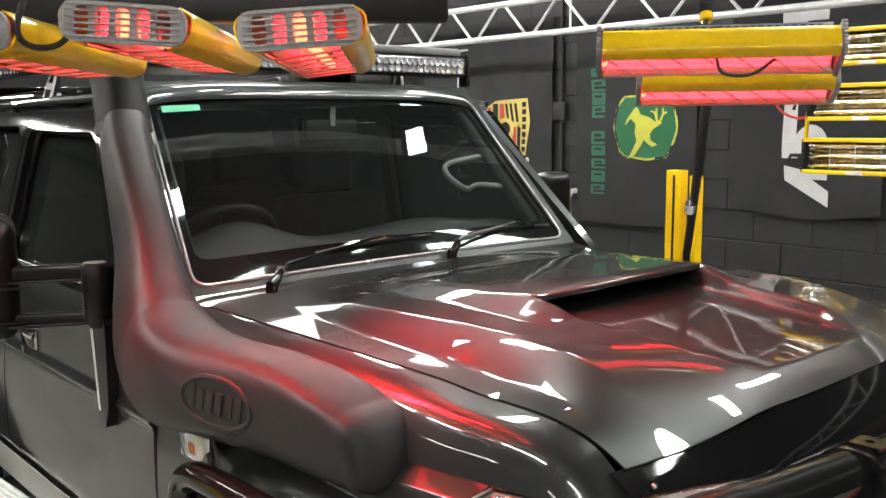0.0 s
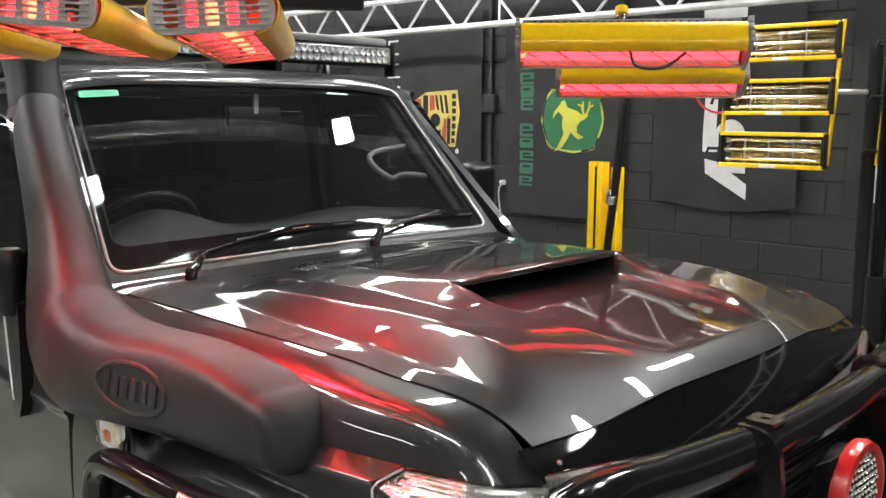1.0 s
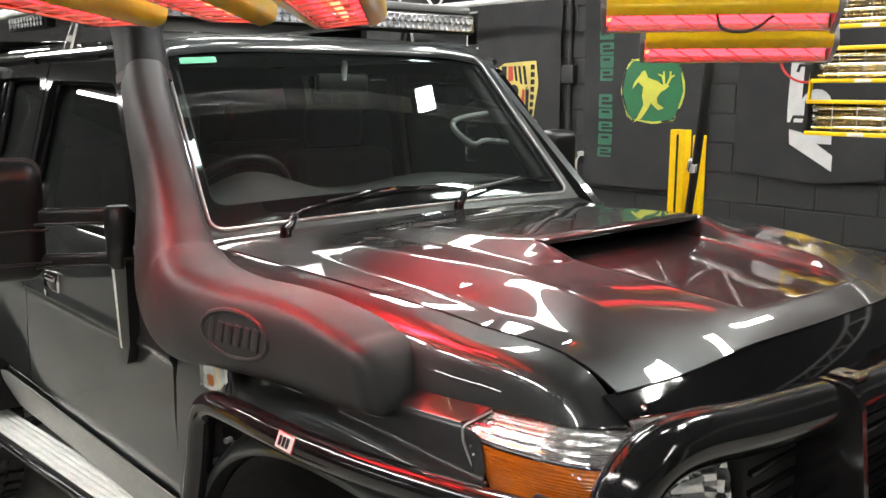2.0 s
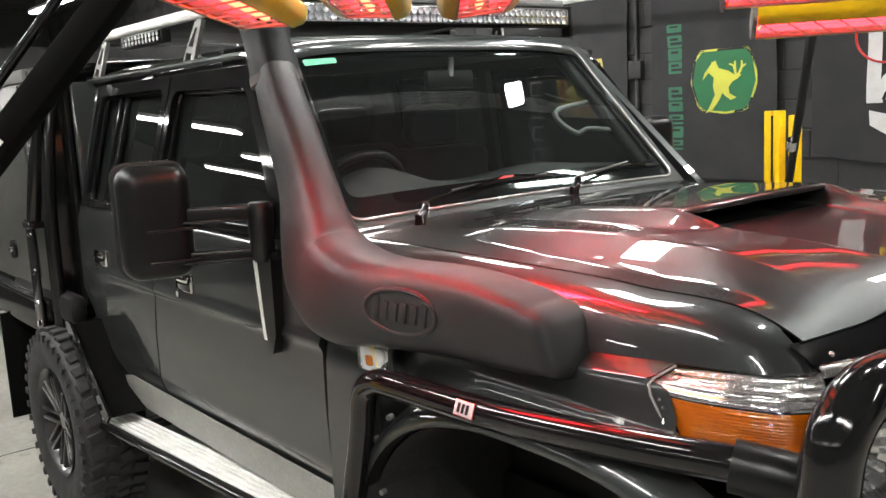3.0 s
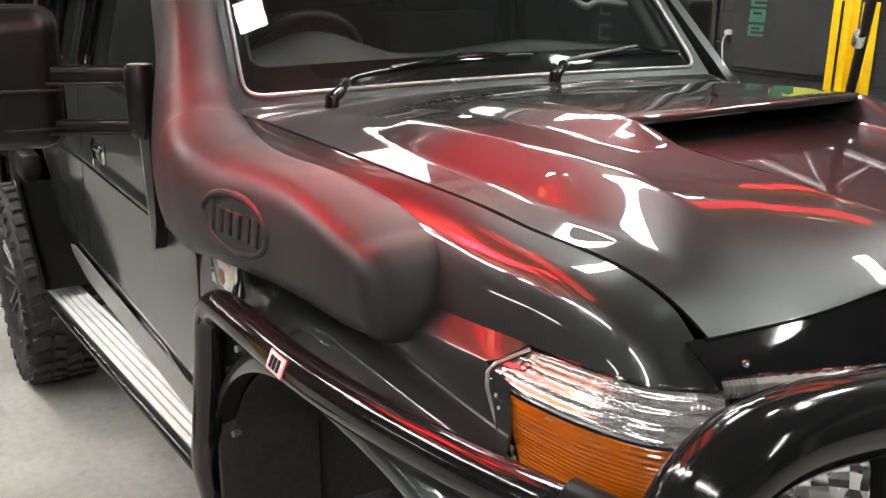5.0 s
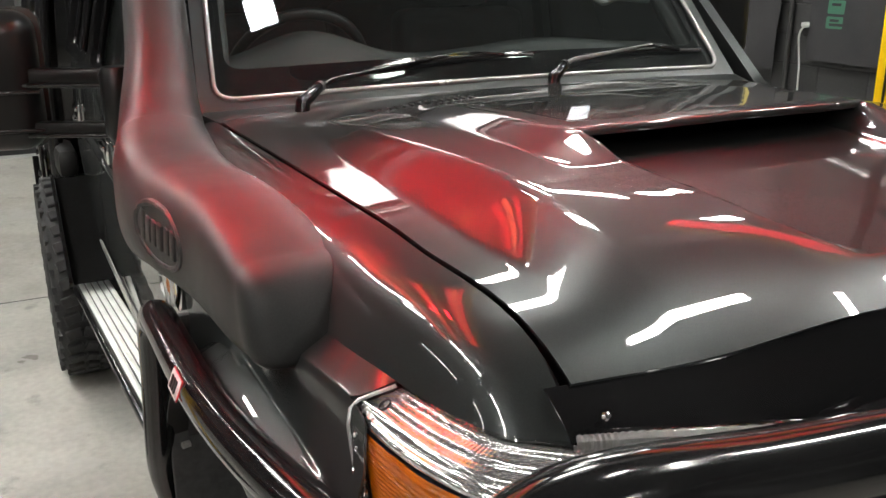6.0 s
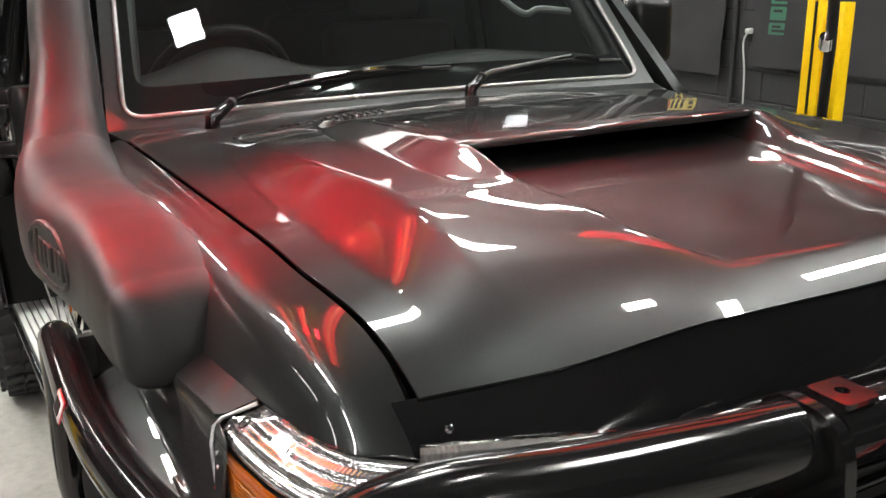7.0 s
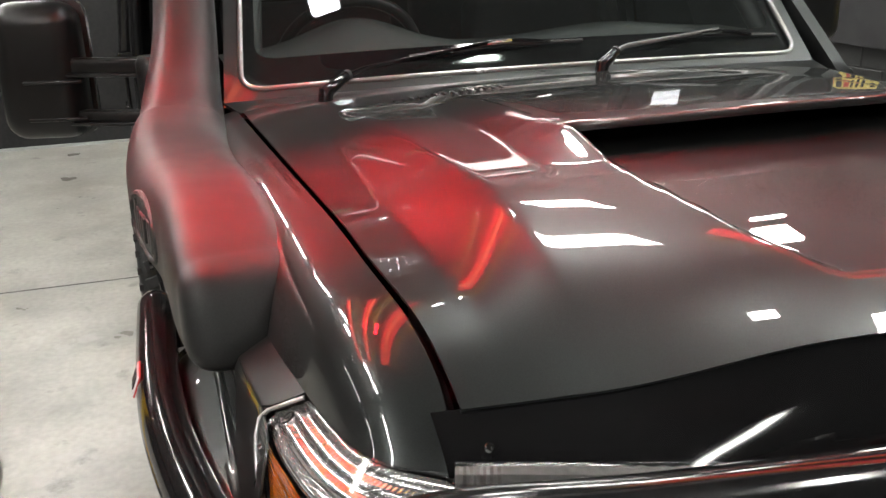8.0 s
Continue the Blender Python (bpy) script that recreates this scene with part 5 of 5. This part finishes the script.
pole = thing("lamp_stand", "black stand with a sprung cable beside the wall", "stand", (1.06, 1.6, 0))
part("mast", tube([(1.04, 1.6, 0.0), (1.04, 1.6, 2.4)], 0.022, 14), BLACK_GLOSS, pole)
part("mast", tube([(1.085, 1.6, 0.0), (1.085, 1.6, 1.2)], 0.016, 12), CHROME, pole)
part("sleeve", tube([(1.04, 1.6, 0.85), (1.04, 1.6, 1.24)], 0.034, 16), BLACK_TRIM, pole)
part("coil", tube([(1.05 + 0.042 * math.cos(a), 1.6 + 0.042 * math.sin(a), 0.72 + 0.0032 * a) for a in (k * 0.4 for k in range(220))], 0.007, 6), RUBBER, pole)
part("foot", box(1.06, 1.6, 0.03, 0.5, 0.5, 0.06, 0.01), BLACK_TRIM, pole)


# ---- trusses ----
def lattice_truss(label, m, length, bay=0.3):
    """Two aluminium chords along x of m with zigzag bars between them."""
    t = thing("lighting_truss", label, "truss", tuple(m.translation), "trusses")
    for name, z in (("bottom_chord", 0.0), ("top_chord", 0.25)):
        part(name, tube([m @ Vector((0, 0, z)), m @ Vector((length, 0, z))], 0.025, 10), SILVER, t)
    for k in range(int(length / bay)):
        x, low, high = bay * k, (0.0 if k % 2 else 0.25), (0.25 if k % 2 else 0.0)
        part("lattice_bar", tube([m @ Vector((x + 0.03, 0, low)), m @ Vector((x + bay - 0.03, 0, high))], 0.011, 8), SILVER, t)
    return t


X0, X1 = -9.0, 6.0
truss = lattice_truss("silver aluminium lattice truss along the wall", Matrix.Translation((X0, 3.45, 2.45)), X1 - X0)
for x in (-2.3, 0.8):
    part("end_plate", box(x, 3.45, 2.575, 0.012, 0.012, 0.25), SILVER, truss)
for x in (X0, X1):
    part("leg", box(x, 3.5, 1.22, 0.2, 0.2, 2.44, 0.02), SILVER, truss)
cross = lattice_truss("silver aluminium lattice truss under the ceiling above the cab", Matrix.Translation((0.02, -3.2, 3.05)) @ Matrix.Rotation(radians(90), 4, "Z"), 6.0)
for y in (-3.0, 0.0, 2.7):
    part("hanger", tube([(0.02, y, 3.3), (0.02, y, ROOF_Z)], 0.008, 8), STEEL, cross)


# ---- flags on the wall ----
def cloth_y(x, z, seed):
    """How far a hung flag stands off the wall: long soft folds and small creases."""
    big = 0.016 * math.sin(5.5 * x + 1.1 * z + seed) + 0.012 * noise.noise((x * 2.2, z * 1.4, seed))
    small = 0.005 * math.sin(17 * x + 6 * z + 2 * seed) + 0.004 * math.sin(13 * z - 5 * x + seed)
    return WALL_Y - 0.048 + big + small


def banner(name, x0, x1, z0, z1, label, seed, sag=0.0):
    def f(u, v):
        x, z = x0 + (x1 - x0) * u, z0 + (z1 - z0) * v - sag * math.sin(math.pi * u) * (1 - v)
        return (x, cloth_y(x, z, seed), z)

    t = tagged(solid(part(name, grid(f, 70, 70), FLAG, None), 0.002), label, "flag", "flags on the wall")
    t["seed"] = seed
    return t


def printed(parent, loop, material, lift=0.062, name="print"):
    """A print that follows the folds of its flag, just proud of the cloth."""
    bm = holed(dense(loop, 0.04), [], lambda a, b: (a, 0, b))
    bmesh.ops.subdivide_edges(bm, edges=bm.edges[:], cuts=2, use_grid_fill=True)
    for q in bm.verts:
        q.co.y = cloth_y(q.co.x, q.co.z, parent["seed"]) - (lift - 0.0585)
    return part(name, bm, material, parent)


def ellipse(cx, cz, rx, rz, n=28, e=2.0, a0=0.0, a1=360.0):
    out = []
    for k in range(n):
        t = radians(a0 + (a1 - a0) * k / n)
        c, s = math.cos(t), math.sin(t)
        out.append((cx + rx * math.copysign(abs(c) ** (2 / e), c), cz + rz * math.copysign(abs(s) ** (2 / e), s)))
    return out


flag1 = banner("crest_flag", -4.25, -2.74, 0.95, 2.62, "black flag with a gold and red crest", 1.0)
for k in range(7):
    z = 2.36 - 0.195 * k
    for dz in (0.055, -0.055):
        printed(flag1, [(-3.84, z + dz - 0.008), (-3.70, z + dz - 0.008), (-3.70, z + dz + 0.008), (-3.84, z + dz + 0.008)], PRINT_GREY, name="letter_bar")
    printed(flag1, [(-3.84, z - 0.06), (-3.82, z - 0.06), (-3.82, z + 0.06), (-3.84, z + 0.06)], PRINT_GREY, name="letter_bar")
crest = [(-3.52, 1.75), (-3.50, 1.90), (-3.35, 1.975), (-2.985, 1.99), (-2.96, 1.80), (-2.99, 1.53), (-3.28, 1.53), (-3.45, 1.62)]
printed(flag1, crest, GOLD, 0.062)
for x0, x1, z0, z1, m in ((-3.46, -3.40, 1.66, 1.92, FLAG_RED), (-3.38, -3.32, 1.78, 1.95, BLACK_TRIM), (-3.30, -3.24, 1.80, 1.95, FLAG_RED), (-3.30, -3.24, 1.55, 1.68, FLAG_RED), (-3.22, -3.17, 1.55, 1.68, BLACK_TRIM), (-3.15, -3.10, 1.55, 1.76, FLAG_RED), (-3.09, -3.05, 1.55, 1.76, BLACK_TRIM)):
    printed(flag1, [(x0, z0), (x1, z0), (x1, z1), (x0, z1)], m, 0.065)
printed(flag1, ellipse(-3.23, 1.745, 0.10, 0.085, e=3), GOLD, 0.068)
printed(flag1, ellipse(-3.23, 1.745, 0.06, 0.055), BLACK_TRIM, 0.071)
for k in range(3):
    printed(flag1, [(-3.21 + 0.055 * k, 1.80), (-3.18 + 0.055 * k, 1.80), (-3.20 + 0.055 * k, 1.95), (-3.23 + 0.055 * k, 1.95)], BLACK_TRIM, 0.065)
for k in range(7):
    printed(flag1, [(-3.035, 1.56 + 0.06 * k), (-2.995, 1.56 + 0.06 * k), (-2.995, 1.60 + 0.06 * k), (-3.035, 1.60 + 0.06 * k)], BLACK_TRIM, 0.065, "letter_bar")
printed(flag1, ellipse(-2.97, 1.495, 0.02, 0.02, 12), PRINT_GREY, 0.065)

flag2 = banner("shield_flag", -2.48, -1.42, 1.04, 2.62, "black flag with a green and yellow shield", 2.6)
shield = [(-2.04, 1.985), (-1.65, 1.985), (-1.60, 1.92), (-1.575, 1.75), (-1.63, 1.57), (-1.67, 1.535), (-1.84, 1.515), (-2.02, 1.535), (-2.06, 1.57), (-2.115, 1.75), (-2.09, 1.92)]
printed(flag2, shield, LIME, 0.0605)
inner = [(-1.845 + (x + 1.845) * 0.93, 1.752 + (z - 1.752) * 0.93) for x, z in shield]
printed(flag2, inner, GREEN, 0.0640)
def crest(a, b):
    return (-2.115 + a * 0.00478, 1.985 - b * 0.00367)


for loop in ([(25, 126), (31, 116), (41, 90), (38, 73), (40, 56), (31, 46), (36, 26), (43, 23), (49, 38), (66, 44), (75, 52), (83, 48), (86, 54), (80, 60), (71, 66), (65, 76), (66, 88), (78, 96), (68, 101), (58, 92), (54, 86), (50, 96), (38, 118)], [(31, 46), (21, 60), (24, 46), (35, 30)], [(76, 52), (73, 36), (66, 32), (68, 30), (75, 33), (75, 26), (78, 26), (79, 50)], [(82, 48), (86, 36), (86, 26), (89, 26), (89, 34), (94, 32), (95, 35), (89, 39), (85, 50)]):
    printed(flag2, [crest(*p) for p in loop], LIME, 0.0672)
for k, h in enumerate((0.06, 0.09, 0.09, 0.09, 0.0, 0.10, 0.075, 0.075, 0.085, 0.075)):
    z = 2.16 - 0.0965 * k
    if h:
        printed(flag2, rounded([(-2.325, z - h / 2), (-2.195, z - h / 2), (-2.195, z + h / 2), (-2.325, z + h / 2)], 0.012, 3), GREEN_PRINT, 0.062, "letter_bar")
        if k % 2:
            printed(flag2, [(-2.295, z - h * 0.28), (-2.19, z - h * 0.28), (-2.19, z - h * 0.06), (-2.295, z - h * 0.06)], FLAG, 0.065, "letter_gap")
        printed(flag2, [(-2.295, z + h * 0.08), (-2.225, z + h * 0.08), (-2.225, z + h * 0.28), (-2.295, z + h * 0.28)], FLAG, 0.065, "letter_gap")

flag3 = banner("white_print_flag", -1.16, -0.16, 1.24, 2.62, "black flag with large pale shapes", 4.2, 0.06)
for loop in ([(-0.785, 1.515), (-0.65, 1.485), (-0.50, 1.535), (-0.50, 1.43), (-0.60, 1.43), (-0.485, 1.36), (-0.485, 1.262), (-0.78, 1.42)], [(-0.80, 1.56), (-0.70, 1.56), (-0.69, 1.60), (-0.71, 1.66), (-0.71, 2.02), (-0.80, 2.02)], ellipse(-0.61, 1.66, 0.11, 0.11, 20), [(-0.83, 2.12), (-0.53, 2.10), (-0.53, 2.20), (-0.66, 2.22), (-0.66, 2.40), (-0.53, 2.40), (-0.53, 2.49), (-0.83, 2.49)]):
    printed(flag3, loop, PRINT_GREY, 0.066)
ring = tube([(-0.66 + 0.19 * math.cos(a), WALL_Y - 0.095, 1.98 + 0.17 * math.sin(a)) for a in (2 * math.pi * k / 40 for k in range(40))], 0.008, 8, closed=True)
tagged(part("red_hose", ring, RED, None), "red hose coiled against the black flag", "hose")
flag4 = banner("blue_print_flag", 0.12, 1.30, 1.20, 2.62, "black flag with blue and pale shapes", 5.7)
printed(flag4, [(0.25, 1.30), (0.34, 1.30), (0.34, 1.60), (0.25, 1.60)], PRINT_GREY, 0.066)
printed(flag4, [(0.34, 2.1), (0.62, 2.0), (0.62, 2.55), (0.34, 2.55)], BLUE, 0.066)

outlet = thing("wall_outlet", "black wall outlet with a grey plug and lead", "socket", (-2.44, WALL_Y, 1.24))
part("plate", box(-2.44, WALL_Y - 0.012, 1.235, 0.20, 0.02, 0.10, 0.004), BLACK_TRIM, outlet)
part("plug", box(-2.50, WALL_Y - 0.045, 1.265, 0.05, 0.05, 0.035, 0.01), GREY_TRIM, outlet)
part("lead", tube(spline([(-2.50, WALL_Y - 0.06, 1.26), (-2.535, WALL_Y - 0.06, 1.18), (-2.53, WALL_Y - 0.03, 0.9), (-2.53, WALL_Y - 0.02, 0.1)], 30), 0.006, 8), GREY_TRIM, outlet)
conduit = thing("conduit", "black painted conduit and box on the wall", "conduit", (-2.66, WALL_Y, 0))
part("pipe", tube([(-2.66, WALL_Y - 0.02, 0.05), (-2.66, WALL_Y - 0.02, 3.0)], 0.016, 10), BLOCK, conduit)
part("junction_box", box(-2.66, WALL_Y - 0.03, 1.88, 0.12, 0.05, 0.14, 0.006), BLOCK, conduit)

# ---- ceiling lights ----


def tube_light(cx, y, z, length, turn=0.0, wide=0.10, lit=TUBE_WHITE):
    t = thing("ceiling_light", "lit white strip light under the black ceiling", "ceiling light", (cx, y, z), "strip lights")
    m = Matrix.Translation((cx, y, z)) @ Matrix.Rotation(radians(turn), 4, "Z")
    part("housing", box(0, 0, 0.035, length, wide + 0.02, 0.05, 0.01, m), WHITE, t)
    part("diffuser", box(0, 0, 0, length - 0.04, wide, 0.03, 0.008, m), lit, t)
    for s in (-0.4, 0.4):
        part("drop_rod", tube([m @ Vector((s * length, 0, 0.05)), m @ Vector((s * length, 0, ROOF_Z - z))], 0.006, 6), BLACK_TRIM, t)


for x, y, length in ((-10.3, -4.2, 2.8), (-12.4, -6.3, 1.4), (-10.05, -5.67, 1.1), (-14.5, -3.2, 2.4)):
    tube_light(x, y, 3.3, length, -17, 0.12)
for x in (-4.0, 0.5, 4.5):
    tube_light(x, -7.4, 3.4, 2.4, 0, 0.12, TUBE_DIM)
for x in (-12, -9, -6, -3.2):
    for y in (-2.2, 2.2):
        tube_light(x, y, 3.4, 2.4)
for x, y in ((-0.4, -2.6), (2.6, -2.9), (4.6, -3.0), (4.6, 1.0)):
    tube_light(x, y, 3.3, 2.0)
for x, y, length, turn in ((1.12, 0.72, 0.26, 90), (1.55, 1.66, 0.55, 0), (1.08, 2.85, 1.1, 98)):
    tube_light(x, y, 3.70, length, turn, 0.13, PANEL_WHITE)
for p in ((-0.11, 1.13, 2.72), (0.02, -0.38, 2.32)):
    t = thing("work_light", "lit square white work light", "work light", p)
    size = 0.095 if p[1] < 0 else 0.13
    turned = Matrix.Translation(p) @ Matrix.Rotation(radians(14), 4, "Z")
    part("case", box(0, 0, 0, size + 0.03, size + 0.03, 0.04, 0.01, turned), BLACK_TRIM, t)
    part("led", box(0, 0, -0.022, size, size, 0.006, 0.001, turned), LED_WHITE, t)
    part("drop_rod", tube([(p[0], p[1], p[2]), (p[0], p[1], ROOF_Z)], 0.010, 8), BLACK_TRIM, t)

tube_light(-1.3, -2.4, 3.2, 1.6, 0, 0.12)
for x, y, length, wide in ((-0.74, 0.52, 0.85, 0.34), (-2.50, 1.40, 0.50, 0.40), (-2.90, 3.25, 0.34, 0.22)):
    tube_light(x, y, 3.70, length, 90, wide, WIDE_WHITE)

# ---- blocks of the wall ----
block_bm = box(0, 0, 0, 0.39, 0.02, 0.19, 0.004, seg=1)
block_me = bpy.data.meshes.new("block")
block_bm.to_mesh(block_me)
block_bm.free()
block_me.materials.append(BLOCK)
rest = bmesh.new()
for row in range(19):
    for col in range(70):
        x = -17.8 + 0.4 * col + (0.2 if row % 2 else 0)
        z = 0.1 + 0.2 * row
        jig = random.uniform(-0.0012, 0.0012)
        if -4.4 < x < 2.0 and 0.6 < z < 2.8:
            ob = new("block", block_me)
            ob.parent = wall_north
            ob.matrix_basis = pose(x, WALL_Y + 0.0115 + jig, z)
        else:
            box(x, WALL_Y + 0.0115 + jig, z, 0.39, 0.02, 0.19, 0, None, rest)
tagged(part("far_blocks", rest, BLOCK, wall_north), kind="stuff")
